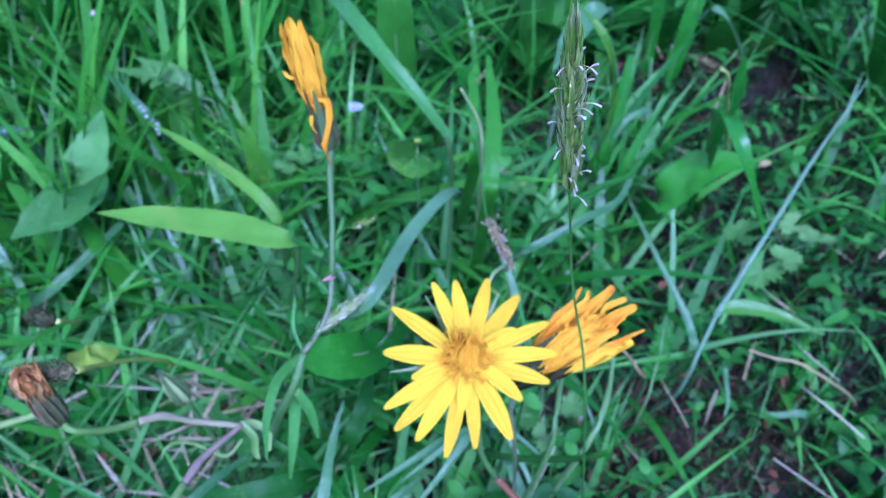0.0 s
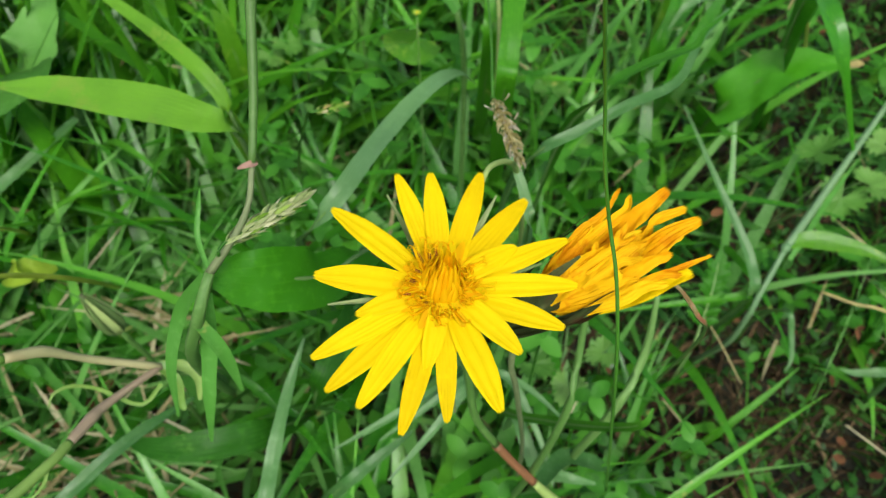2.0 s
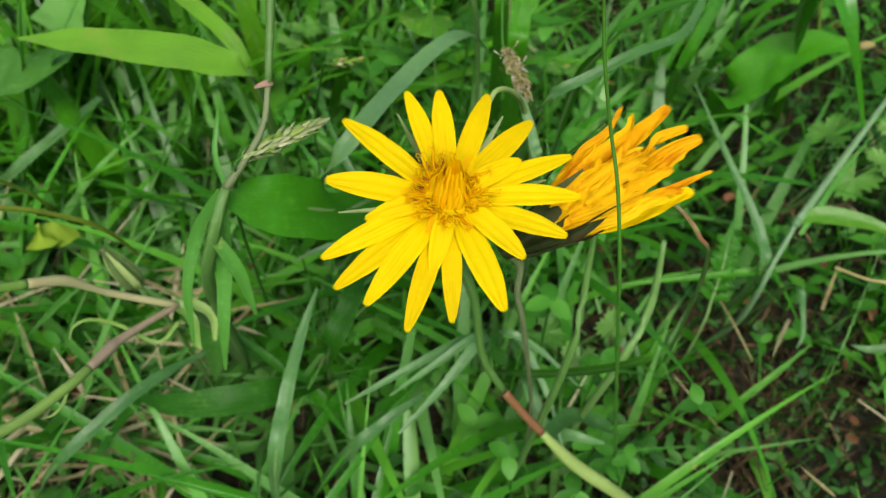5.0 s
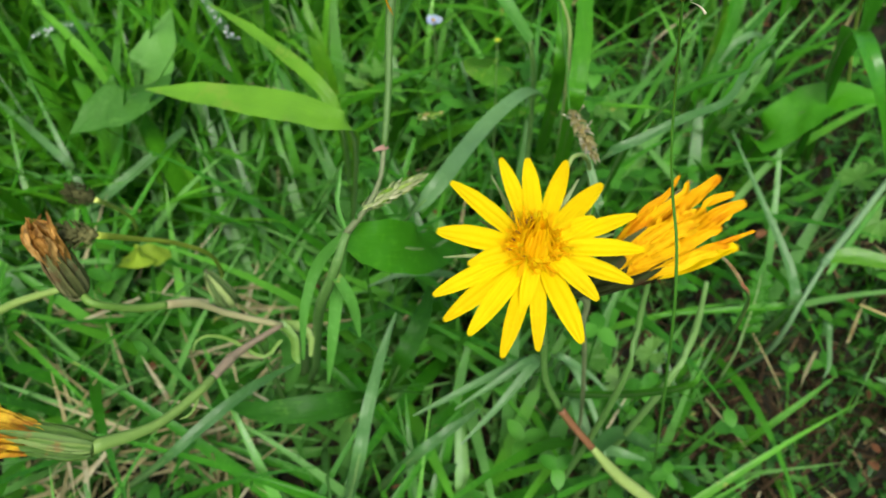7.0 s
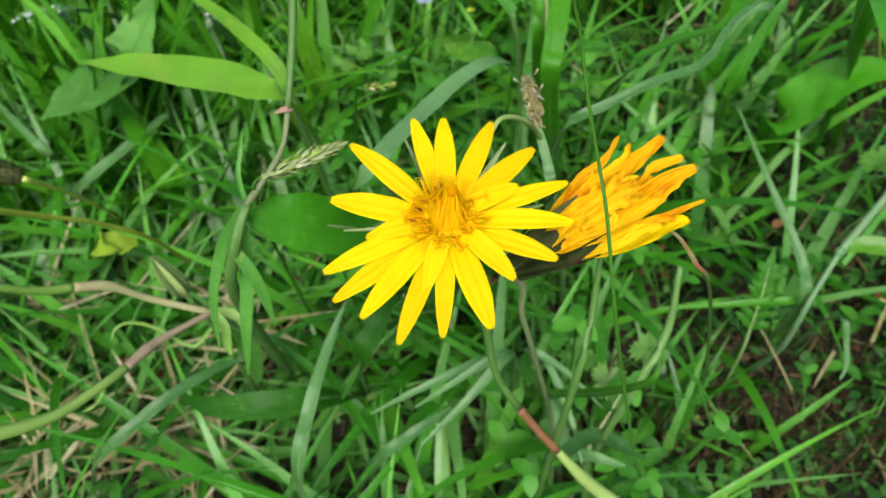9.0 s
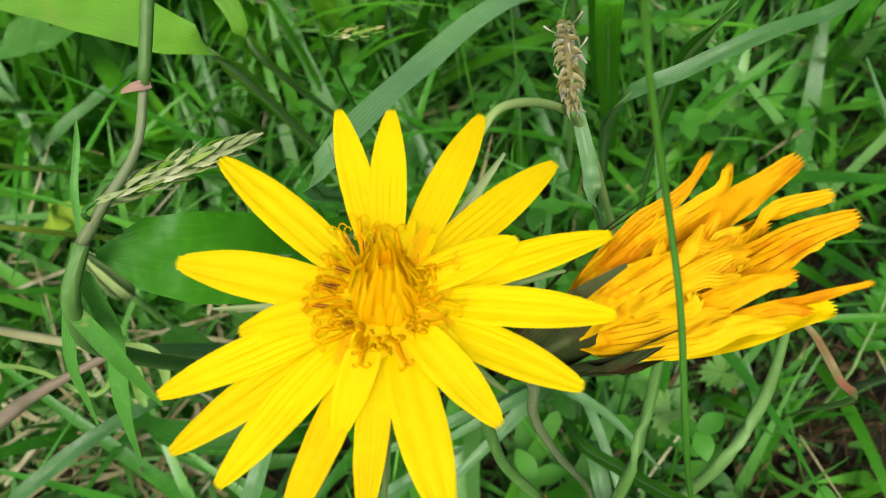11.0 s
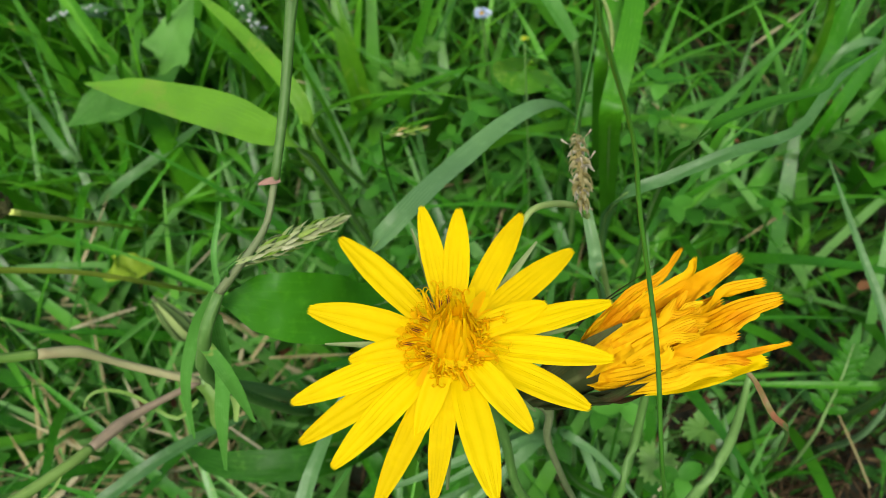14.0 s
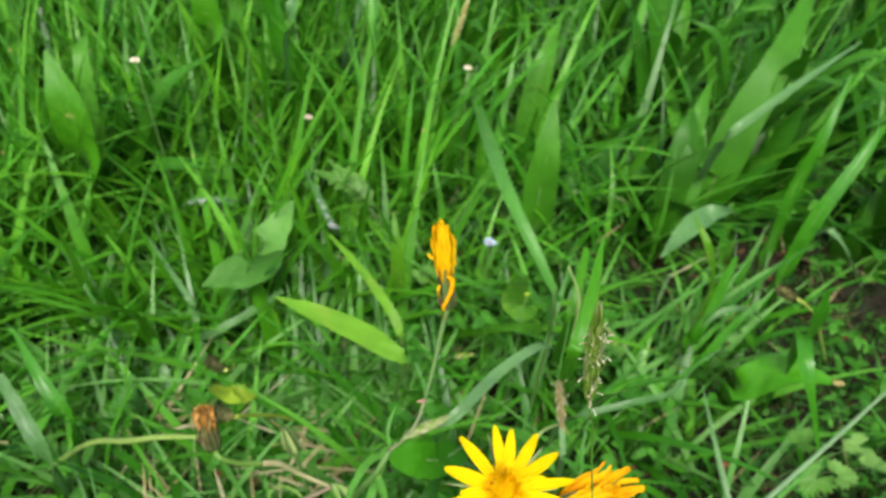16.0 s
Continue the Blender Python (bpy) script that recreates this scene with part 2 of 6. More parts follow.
LOBED = leaf_material("leaf_lobed", (0.06, 0.2, 0.02), (0.1, 0.28, 0.035), (0.2, 0.4, 0.09), rough=0.5, through_light=0.3, spec=0.3, veins=5, vein=0.25, island=False)
FADED_GOLD = leaf_material("petal_golden", (0.78, 0.38, 0.001), (0.85, 0.49, 0.002), (0.9, 0.6, 0.006), rough=0.7, through_light=0.12, veins=4, vein=0.3, island=False, blotch=(0.66, 0.26, 0.0), blotch_at=0.62, bump=0.9, spec=0.1, vein_colour=(0.58, 0.24, 0.0), vein_from=0.84)
PINK = leaf_material("node_pink", (0.26, 0.13, 0.09), (0.34, 0.18, 0.13), (0.44, 0.27, 0.2), rough=0.6, island=False)
CHAFF = leaf_material("chaff_straw", (0.4, 0.33, 0.1), (0.55, 0.48, 0.18), (0.74, 0.68, 0.4), rough=0.75, through_light=0.35, veins=3, vein=0.4, island=False, blotch=(0.42, 0.29, 0.07), blotch_at=0.7)
CHAFF_GREEN = leaf_material("spikelet_green", (0.15, 0.33, 0.015), (0.28, 0.5, 0.045), (0.55, 0.68, 0.2), rough=0.55, through_light=0.45, veins=2, vein=0.65, island=False, blotch=(0.56, 0.48, 0.2), blotch_at=0.76, vein_colour=(0.68, 0.68, 0.34))
WHITE = leaf_material("anther_white", (0.5, 0.42, 0.26), (0.62, 0.55, 0.38), (0.74, 0.7, 0.56), rough=0.6, island=False, blotch=(0.6, 0.42, 0.22))
BLUE = leaf_material("petal_blue", (0.4, 0.52, 0.8), (0.5, 0.62, 0.85), (0.65, 0.75, 0.9), rough=0.6, island=False, blotch_at=0.95)
SEED = leaf_material("seed_head_brown", (0.012, 0.017, 0.007), (0.028, 0.036, 0.013), (0.2, 0.2, 0.07), rough=0.9, through_light=0.0, island=False, blotch=(0.3, 0.29, 0.1), blotch_at=0.62, spec=0.05)

SOIL, _nt, _b, _o = material("shaded_soil_and_moss")
_tc = _nt.nodes.new("ShaderNodeTexCoord")
_n1 = node(_nt, "TexNoise", Scale=14.0, Detail=6.0, Roughness=0.65)
_n2 = node(_nt, "TexNoise", Scale=160.0, Detail=5.0, Roughness=0.7)
for _n in (_n1, _n2):
    _nt.links.new(_tc.outputs["Object"], _n.inputs["Vector"])
# soil and moss tones darkened to carry the shade under the grass
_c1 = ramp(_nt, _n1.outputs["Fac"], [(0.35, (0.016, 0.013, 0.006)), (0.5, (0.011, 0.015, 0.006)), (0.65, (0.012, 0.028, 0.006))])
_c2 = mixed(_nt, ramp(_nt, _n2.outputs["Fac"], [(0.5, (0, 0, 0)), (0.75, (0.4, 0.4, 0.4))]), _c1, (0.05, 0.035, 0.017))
_dist = node(_nt, "VectorMath")
_dist.operation = "LENGTH"
_nt.links.new(_tc.outputs["Object"], _dist.inputs[0])
_far = node(_nt, "MapRange")
_far.inputs["From Min"].default_value, _far.inputs["From Max"].default_value = 0.6, 2.2
_nt.links.new(_dist.outputs["Value"], _far.inputs["Value"])
# far green stands for grass cover, dulled for the shade among its blades
_c2 = mixed(_nt, _far.outputs["Result"], _c2, mixed(_nt, _n1.outputs["Fac"], (0.012, 0.05, 0.004), (0.035, 0.1, 0.01)))
_nt.links.new(_c2, _b.inputs["Base Color"])
_b.inputs["Roughness"].default_value = 0.95
_bump = node(_nt, "Bump", Strength=0.9, Distance=0.004)
_nt.links.new(_n2.outputs["Fac"], _bump.inputs["Height"])
_nt.links.new(_bump.outputs[0], _b.inputs["Normal"])

DEW, _nt, _b, _o = material("dew_whitened")
_b.inputs["Roughness"].default_value, _b.inputs["IOR"].default_value = 0.04, 1.33
# whitish, half-clear body paints in the sky's brightness on the drops
_b.inputs["Base Color"].default_value = (0.85, 0.9, 0.9, 1)
_b.inputs["Transmission Weight"].default_value = 0.55


# ---------------------------------------------------------------- shape helpers
def spline(points, n):
    """n + 1 places on a smooth curve through the points."""
    p = [Vector(q) for q in points]
    p = [2 * p[0] - p[1]] + p + [2 * p[-1] - p[-2]]
    res = []
    spans = len(p) - 3
    for k in range(n + 1):
        s = k / n * spans
        i = min(int(s), spans - 1)
        u = s - i
        a, b, c, d = p[i:i + 4]
        res.append(0.5 * (2 * b + (c - a) * u + (2 * a - 5 * b + 4 * c - d) * u * u + (3 * b - a - 3 * c + d) * u ** 3))
    return res


def level(values, s):
    """A smooth value at s from 0 to 1 along evenly spaced values."""
    x = s * (len(values) - 1)
    i = min(int(x), len(values) - 2)
    u = x - i
    return values[i] * (1 - u) + values[i + 1] * u


def ribbon(bm, points, widths, up=(0, 0, 1), n=14, across=4, fold=0.25, teeth=0.0, wrinkle=0.0, twist=0.0, rng=None, ridges=0.0):
    """A leaf, petal or blade along the points: folded along its middle, with wavy edges and a toothed tip if asked for."""
    uv = bm.loops.layers.uv.verify()
    c = spline(points, n)
    rows = []
    up = Vector(up)
    rng = rng or random
    ph = rng.uniform(0, 6)
    for k in range(n + 1):
        t = (c[min(k + 1, n)] - c[max(k - 1, 0)]).normalized()
        side = t.cross(up)
        side = side.normalized() if side.length > 1e-6 else Vector((1, 0, 0))
        nor = side.cross(t)
        if twist:
            q = Quaternion(t, twist * k / n)
            side, nor = q @ side, q @ nor
        w = level(widths, k / n) / 2
        row = []
        for j in range(across + 1):
            s = 2 * j / across - 1
            off = fold * abs(s) * w + wrinkle * w * math.sin(ph + 5.1 * s + k * 1.3) + wrinkle * w * 0.6 * math.sin(2 * ph + k * 2.1) * s + ridges * w * math.cos(s * 8.2)
            pt = c[k] + side * (s * w) + nor * off
            if teeth and k == n:
                pt = pt + t * (teeth * (0.5 if j % 2 else -0.5) - teeth * 0.6 * s * s)
            row.append(bm.verts.new(pt))
        rows.append(row)
    for k in range(n):
        for j in range(across):
            f = bm.faces.new((rows[k][j], rows[k][j + 1], rows[k + 1][j + 1], rows[k + 1][j]))
            f.smooth = True
            for lp, (a, b) in zip(f.loops, ((j, k), (j + 1, k), (j + 1, k + 1), (j, k + 1))):
                lp[uv].uv = (a / across, b / n)
    return bm


def tube(bm, points, radii, sides=8, n=16, cap=True):
    """A round stem along the points."""
    uv = bm.loops.layers.uv.verify()
    c = spline(points, n)
    rows = []
    ref = Vector((0.31, 0.77, 0.55))
    for k in range(n + 1):
        t = (c[min(k + 1, n)] - c[max(k - 1, 0)]).normalized()
        a = t.cross(ref).normalized()
        b = t.cross(a)
        r = level(radii, k / n)
        rows.append([bm.verts.new(c[k] + (a * math.cos(2 * math.pi * j / sides) + b * math.sin(2 * math.pi * j / sides)) * r) for j in range(sides)])
    for k in range(n):
        for j in range(sides):
            f = bm.faces.new((rows[k][j], rows[k][(j + 1) % sides], rows[k + 1][(j + 1) % sides], rows[k + 1][j]))
            f.smooth = True
            for lp, (p, q) in zip(f.loops, ((j, k), (j + 1, k), (j + 1, k + 1), (j, k + 1))):
                lp[uv].uv = (p / sides, q / n)
    if cap:
        bm.faces.new(rows[0][::-1])
        bm.faces.new(rows[-1])
    return bm


def blob(bm, centre, size, axis=(0, 0, 1), seed=0, rough=0.12, rings=8, sides=10):
    """A knobbly rounded lump, its length along the axis."""
    q = Vector(axis).to_track_quat("Z", "Y")
    rows = []
    for k in range(rings + 1):
        th = math.pi * k / rings
        row = []
        for j in range(sides):
            ph = 2 * math.pi * j / sides
            d = Vector((math.sin(th) * math.cos(ph), math.sin(th) * math.sin(ph), math.cos(th)))
            r = 1 + rough * noise.noise(d * 2.3 + Vector((seed, 0, 0)))
            row.append(bm.verts.new(Vector(centre) + q @ Vector((d.x * size[0] * r, d.y * size[1] * r, d.z * size[2] * r))))
        rows.append(row)
    for k in range(rings):
        for j in range(sides):
            f = bm.faces.new((rows[k][j], rows[k + 1][j], rows[k + 1][(j + 1) % sides], rows[k][(j + 1) % sides]))
            f.smooth = True
    bmesh.ops.remove_doubles(bm, verts=rows[0] + rows[-1], dist=1e-7)
    return bm


BASE = {}


def thing(name, base, label, category, group=""):
    ob = new(name)
    ob.empty_display_size = 0.01
    ob.location = base
    BASE[ob.name] = Vector(base)
    return tagged(ob, label, category, group)


def part(name, bm, mat, parent, label=""):
    """Links a bmesh, given in world places, as one mesh under a thing or a part."""
    base = BASE[parent.name]
    bmesh.ops.translate(bm, verts=bm.verts, vec=-base)
    me = bpy.data.meshes.new(name)
    bm.to_mesh(me)
    bm.free()
    me.materials.append(mat)
    ob = new(name, me)
    ob.parent = parent
    BASE[ob.name] = base
    return tagged(ob, label)


def single(name, bm, mat, base, label, category, group="", kind=""):
    """A thing of one mesh, its origin at its base."""
    bmesh.ops.translate(bm, verts=bm.verts, vec=-Vector(base))
    me = bpy.data.meshes.new(name)
    bm.to_mesh(me)
    bm.free()
    me.materials.append(mat)
    ob = new(name, me)
    ob.location = base
    return tagged(ob, label, category, group, kind)


def B():
    return bmesh.new()


def ground_z(x, y):
    r = math.hypot(x, y)
    return 0.012 * noise.noise((x * 6, y * 6, 0.3)) + 0.006 * noise.noise((x * 21, y * 21, 4.0)) + (0.1 * noise.noise((x * 0.4, y * 0.4, 9)) * min(1, max(0, (r - 1.5) / 4)))


# ---------------------------------------------------------------- ground: one sheet to the horizon
def ground_sheet():
    rings = [0.0]
    r = 0.02
    while r < 400:
        rings.append(r)
        r += max(0.02, r * 0.09)
    sides = 96
    verts, faces = [(0, 0.3, ground_z(0, 0.3))], []
    for r in rings[1:]:
        for j in range(sides):
            a = 2 * math.pi * j / sides
            x, y = r * math.cos(a), 0.3 + r * math.sin(a)
            verts.append((x, y, ground_z(x, y)))
    for j in range(sides):
        faces.append((0, 1 + j, 1 + (j + 1) % sides))
    for k in range(len(rings) - 2):
        a, b = 1 + k * sides, 1 + (k + 1) * sides
        for j in range(sides):
            faces.append((a + j, b + j, b + (j + 1) % sides, a + (j + 1) % sides))
    me = bpy.data.meshes.new("ground")
    me.from_pydata(verts, [], faces)
    me.polygons.foreach_set("use_smooth", [True] * len(faces))
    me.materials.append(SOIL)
    return tagged(new("ground", me), "mossy meadow soil, colour darkened for the shade under dense grass", "ground", kind="structure")


ground_sheet()


# ---------------------------------------------------------------- meadow growth nobody could count
def scatter(name, mat, label, category, n, box, make, seed):
    """One mesh of many blades or leaflets: make(rng, x, y) gives rows of (left, middle, right) places."""
    rng = random.Random(seed)
    verts, faces, uvs = [], [], []
    made = 0
    while made < n:
        x, y = rng.uniform(box[0], box[1]), rng.uniform(box[2], box[3])
        for rows in make(rng, x, y):
            b = len(verts)
            m = len(rows)
            w = len(rows[0])
            for k, row in enumerate(rows):
                verts.extend(row)
            for k in range(m - 1):
                for j in range(w - 1):
                    i = b + k * w + j
                    faces.append((i, i + 1, i + w + 1, i + w))
                    uvs.extend((j / (w - 1), k / m, (j + 1) / (w - 1), k / m, (j + 1) / (w - 1), (k + 1) / m, j / (w - 1), (k + 1) / m))
        made += 1
    me = bpy.data.meshes.new(name)
    me.from_pydata(verts, [], faces)
    me.uv_layers.new(name="UVMap").data.foreach_set("uv", uvs)
    me.polygons.foreach_set("use_smooth", [True] * len(faces))
    me.materials.append(mat)
    return tagged(new(name, me), label, category, kind="stuff")


def step(a, b, x):
    u = min(1, max(0, (x - a) / (b - a)))
    return u * u * (3 - 2 * u)


def tallest(x, y):
    """How high the loose grass stands: kept low round the flower to clear the camera's view of it, higher behind and to
    the sides.
    """
    low = math.exp(-((x - 0.16) / 0.12) ** 2 - ((y - 0.1) / 0.13) ** 2)
    return 0.1 - 0.062 * low + 0.025 * step(0.05, 0.2, -x) + 0.12 * step(0.22, 0.55, y) + 0.05 * step(0.2, 0.5, abs(x)) * step(0.0, 0.2, y)


def blade_rows(rng, x, y, length, width, lean, droop, head, segs=6, fold=0.3):
    z = ground_z(x, y) - 0.004
    dx, dy = math.cos(head), math.sin(head)
    sx, sy = -dy, dx
    rows = []
    px, pz = 0.0, 0.0
    ang = lean
    for k in range(segs + 1):
        s = k / segs
        w = width * (0.75 + 0.5 * s if s < 0.4 else 0.95 * (1 - s) / 0.6 + 0.02) / 2
        cx, cy, cz = x + dx * px, y + dy * px, max(z + pz, z + 0.002 * k)
        nx, nz = -math.cos(ang), math.sin(ang)
        rows.append(((cx + sx * w, cy + sy * w, cz), (cx - dx * nx * fold * w * -1, cy - dy * nx * fold * w * -1, cz - nz * fold * w), (cx - sx * w, cy - sy * w, cz)))
        px += math.sin(ang) * length / segs
        pz += math.cos(ang) * length / segs
        ang += droop / segs * (0.5 + s)
    return rows


def bare(rng, x, y):
    """Whether a place stays open: gaps between tufts, the thin patch beside the flower, and places thinned to stand in
    for deep shade.
    """
    gap = noise.noise((x * 12, y * 12, 2.0)) + 0.5 * noise.noise((x * 34, y * 34, 7.0))
    thin = 0.36 * math.exp(-((x - 0.15) / 0.09) ** 2 - ((y - 0.035) / 0.08) ** 2) + 0.36 * math.exp(-((x + 0.14) / 0.06) ** 2 - ((y - 0.06) / 0.045) ** 2)
    # lower left and right rear thinned: dark soil there stands in for shade
    thin += 0.45 * math.exp(-((x - 0.25) / 0.11) ** 2 - ((y - 0.3) / 0.15) ** 2) + 0.5 * math.exp(-((x + 0.08) / 0.1) ** 2 - ((y + 0.01) / 0.05) ** 2)
    thin += 0.26 * math.exp(-((x - 0.22) / 0.1) ** 2 - ((y - 0.0) / 0.09) ** 2) + 0.3 * math.exp(-((x - 0.3) / 0.16) ** 2 - ((y - 0.36) / 0.16) ** 2)
    return gap * 0.9 + rng.uniform(-0.22, 0.22) < -0.14 + thin + 0.25 * worn(x, y)


def worn(x, y):
    """How far the worn patch of brown litter beside the faded flower reaches: 1 in its middle."""
    return math.exp(-((x - 0.125) / 0.06) ** 2 - ((y - 0.05) / 0.042) ** 2)


def fine_grass(rng, x, y):
    if bare(rng, x, y) or (x < -0.03 and y < 0.25 and rng.random() < 0.35) or (abs(x) < 0.13 and -0.06 < y < 0.17 and rng.random() < 0.5) or rng.random() < 0.62 * step(0.26, 0.4, y):
        return []
    top = tallest(x, y)
    out = []
    for _ in range(rng.randint(1, 3)):
        lean = abs(rng.gauss(0.35, 0.35))
        length = min(rng.uniform(0.45, 1.15) * top / max(0.45, math.cos(min(lean, 1.1))), 0.24)
        out.append(blade_rows(rng, x + rng.gauss(0, 0.004), y + rng.gauss(0, 0.004), length, rng.uniform(0.0022, 0.0052), lean, rng.uniform(0.1, 1.5), rng.uniform(0, 6.283)))
    return out


def broad_grass(rng, x, y):
    if bare(rng, x, y) or (y < 0.03 and x < 0.03 and rng.random() < 0.5) or rng.random() < 0.6 * step(0.22, 0.34, y) * step(0.02, 0.16, x):
        return []
    top = tallest(x, y)
    lean = abs(rng.gauss(0.4, 0.35))
    return [blade_rows(rng, x, y, min(rng.uniform(0.7, 1.3) * top / max(0.5, math.cos(min(lean, 1.0))), 0.28), rng.uniform(0.0045, 0.0092), lean, rng.uniform(0.2, 1.7), rng.uniform(0, 6.283), 8)]


def dry_grass(rng, x, y):
    return [blade_rows(rng, x, y, rng.uniform(0.012, 0.06), rng.uniform(0.0007, 0.0026), rng.uniform(1.05, 1.5), rng.uniform(-0.1, 0.3), rng.uniform(0, 6.283), 4)]


def leaflet(cx, cy, cz, head, length, width, tilt, rows_n=5, lobed=0.0):
    dx, dy = math.cos(head), math.sin(head)
    sx, sy = -dy, dx
    rows = []
    for k in range(rows_n + 1):
        s = k / rows_n
        w = width / 2 * max(0.04, math.sin(math.pi * min(1, s * 0.85 + 0.12)) ** 0.8) * (1 + lobed * (k % 2))
        a = length * s
        z = cz + a * math.sin(tilt) - 0.25 * a * a / max(length, 1e-6)
        rows.append(((cx + dx * a + sx * w, cy + dy * a + sy * w, z + 0.18 * w), (cx + dx * a, cy + dy * a, z), (cx + dx * a - sx * w, cy + dy * a - sy * w, z + 0.18 * w)))
    return rows


def clover(rng, x, y):
    if rng.random() < 0.7 * worn(x, y) or bare(rng, x, y) and rng.random() < 0.45:
        return []
    z = ground_z(x, y) + rng.uniform(0.15, 0.85) * min(0.07, tallest(x, y))
    head, size, tilt = rng.uniform(0, 6.283), rng.uniform(0.006, 0.0125), rng.uniform(-0.2, 0.5)
    out = [leaflet(x, y, z, head + k * 2.094 + rng.uniform(-0.2, 0.2), size, size * 0.62, tilt + rng.uniform(-0.3, 0.3)) for k in range(3)]
    g = ground_z(x, y)
    ox, oy = rng.gauss(0, 0.012), rng.gauss(0, 0.012)
    out.append([((x + ox * (1 - s) - 0.0005, y + oy * (1 - s), g + (z - g) * s), (x + ox * (1 - s), y + oy * (1 - s) + 0.0004, g + (z - g) * s), (x + ox * (1 - s) + 0.0005, y + oy * (1 - s), g + (z - g) * s)) for s in (0, 0.35, 0.7, 1)])
    return out


def feather(rng, x, y):
    """A leaf cut into many pairs of small toothed leaflets, like silverweed or yarrow."""
    z = ground_z(x, y) + rng.uniform(0.015, 0.05)
    head, length = rng.uniform(0, 6.283), rng.uniform(0.035, 0.075)
    out = []
    pairs = rng.randint(5, 8)
    for k in range(pairs):
        s = (k + 1) / pairs
        a = length * s
        cx, cy, cz = x + math.cos(head) * a, y + math.sin(head) * a, z + 0.25 * a - 2.5 * a * a
        size = 0.0095 * math.sin(math.pi * (0.25 + 0.65 * s)) * rng.uniform(0.8, 1.1)
        for side in (-1, 1):
            out.append(leaflet(cx, cy, cz, head + side * 1.0, size, size * 0.36, 0.15, 5, 0.5))
    out.append(leaflet(x + math.cos(head) * length, y + math.sin(head) * length, z + 0.25 * length - 2.5 * length ** 2, head, 0.009, 0.004, 0.1, 5, 0.5))
    return out


def short_grass(rng, x, y):
    if bare(rng, x, y) and rng.random() < 0.6:
        return []
    return [blade_rows(rng, x + rng.gauss(0, 0.004), y + rng.gauss(0, 0.004), rng.uniform(0.012, 0.04), rng.uniform(0.0012, 0.0032), abs(rng.gauss(0.6, 0.4)), rng.uniform(0.1, 1.2), rng.uniform(0, 6.283), 3) for _ in range(2)]


NEAR = (-0.75, 0.8, -0.28, 1.15)
scatter("meadow_grass", GRASS, "dense fine green meadow grass", "grass", 6800, NEAR, fine_grass, 1)
scatter("short_grass", UNDER_SHADED, "short green undergrowth over the soil, darkened for shade", "grass", 7000, (-0.45, 0.5, -0.1, 0.6), short_grass, 10)
scatter("broad_grass", BROAD, "scattered broader fresh green grass blades", "grass", 5200, NEAR, broad_grass, 2)
scatter("dry_grass", DRY, "dry brown grass and litter on the soil", "dry grass", 9000, NEAR, dry_grass, 3)
def thatch(rng, x, y):
    return [blade_rows(rng, x + rng.gauss(0, 0.006), y + rng.gauss(0, 0.006), rng.uniform(0.015, 0.055), rng.uniform(0.0004, 0.0012), rng.uniform(0.8, 1.5), rng.uniform(-0.4, 0.6), rng.uniform(0, 6.283), 4) for _ in range(2)]


def tall_grass(rng, x, y):
    lean = abs(rng.gauss(0.3, 0.25))
    return [blade_rows(rng, x + rng.gauss(0, 0.006), y + rng.gauss(0, 0.006), rng.uniform(0.14, 0.26), rng.uniform(0.005, 0.011), lean, rng.uniform(0.2, 1.3), rng.uniform(0, 6.283), 9) for _ in range(2)]


scatter("thatch", THATCH, "fine brown dead grass fibres over the soil", "dry grass", 7000, (-0.35, 0.45, -0.12, 0.4), thatch, 12)
scatter("tall_grass", BROAD, "tall bright green grass behind the flowers", "grass", 800, (-0.75, -0.08, 0.3, 1.1), tall_grass, 13)
def straw(rng, x, y):
    if noise.noise((x * 22, y * 22, 5.0)) < -0.05:
        return []
    lift = rng.uniform(0.0, 0.06)
    return [[[(a, b, c + lift) for a, b, c in row] for row in blade_rows(rng, x, y, rng.uniform(0.015, 0.06), rng.uniform(0.0008, 0.0026), rng.uniform(1.0, 1.5), rng.uniform(-0.6, 0.6), rng.uniform(0, 6.283), 5)]]


scatter("straw_litter", STRAW, "pale broken straw and dead leaf scraps among the withered stems", "dry grass", 420, (-0.22, -0.1, 0.0, 0.1), straw, 15)


def pale_tuft(rng, x, y):
    return [blade_rows(rng, x, y, rng.uniform(0.05, 0.12), rng.uniform(0.0025, 0.006), rng.uniform(0.4, 1.15), rng.uniform(0.1, 0.9), rng.uniform(0, 6.283), 8)]


scatter("pale_tufts", PALE_GRASS, "tufts of pale bent grass beside the withered stems", "grass", 1000, (-0.32, -0.04, 0.03, 0.27), pale_tuft, 14)
def lance_rows(rng, x, y, length, width, lean, droop, head, segs=8):
    """A lance-shaped leaf: narrow at its foot, widest past the middle, pointed."""
    rows = blade_rows(rng, x, y, length, width, lean, droop, head, segs, 0.25)
    out = []
    for k, (a, m, b) in enumerate(rows):
        q = math.sin(math.pi * (0.06 + 0.9 * k / segs)) ** 0.75 / max(0.05, 0.75 + 0.5 * k / segs if k / segs < 0.4 else 0.95 * (1 - k / segs) / 0.6 + 0.02)
        out.append(tuple(tuple(c + (v - c) * q for c, v in zip(m, p)) if p is not m else m for p in (a, m, b)))
    return out


def bright_blade(rng, x, y):
    return [blade_rows(rng, x + rng.gauss(0, 0.01), y + rng.gauss(0, 0.01), rng.uniform(0.1, 0.23), rng.uniform(0.004, 0.011), abs(rng.gauss(0.35, 0.25)), rng.uniform(0.2, 1.3), rng.uniform(0, 6.283), 9) for _ in range(2)]


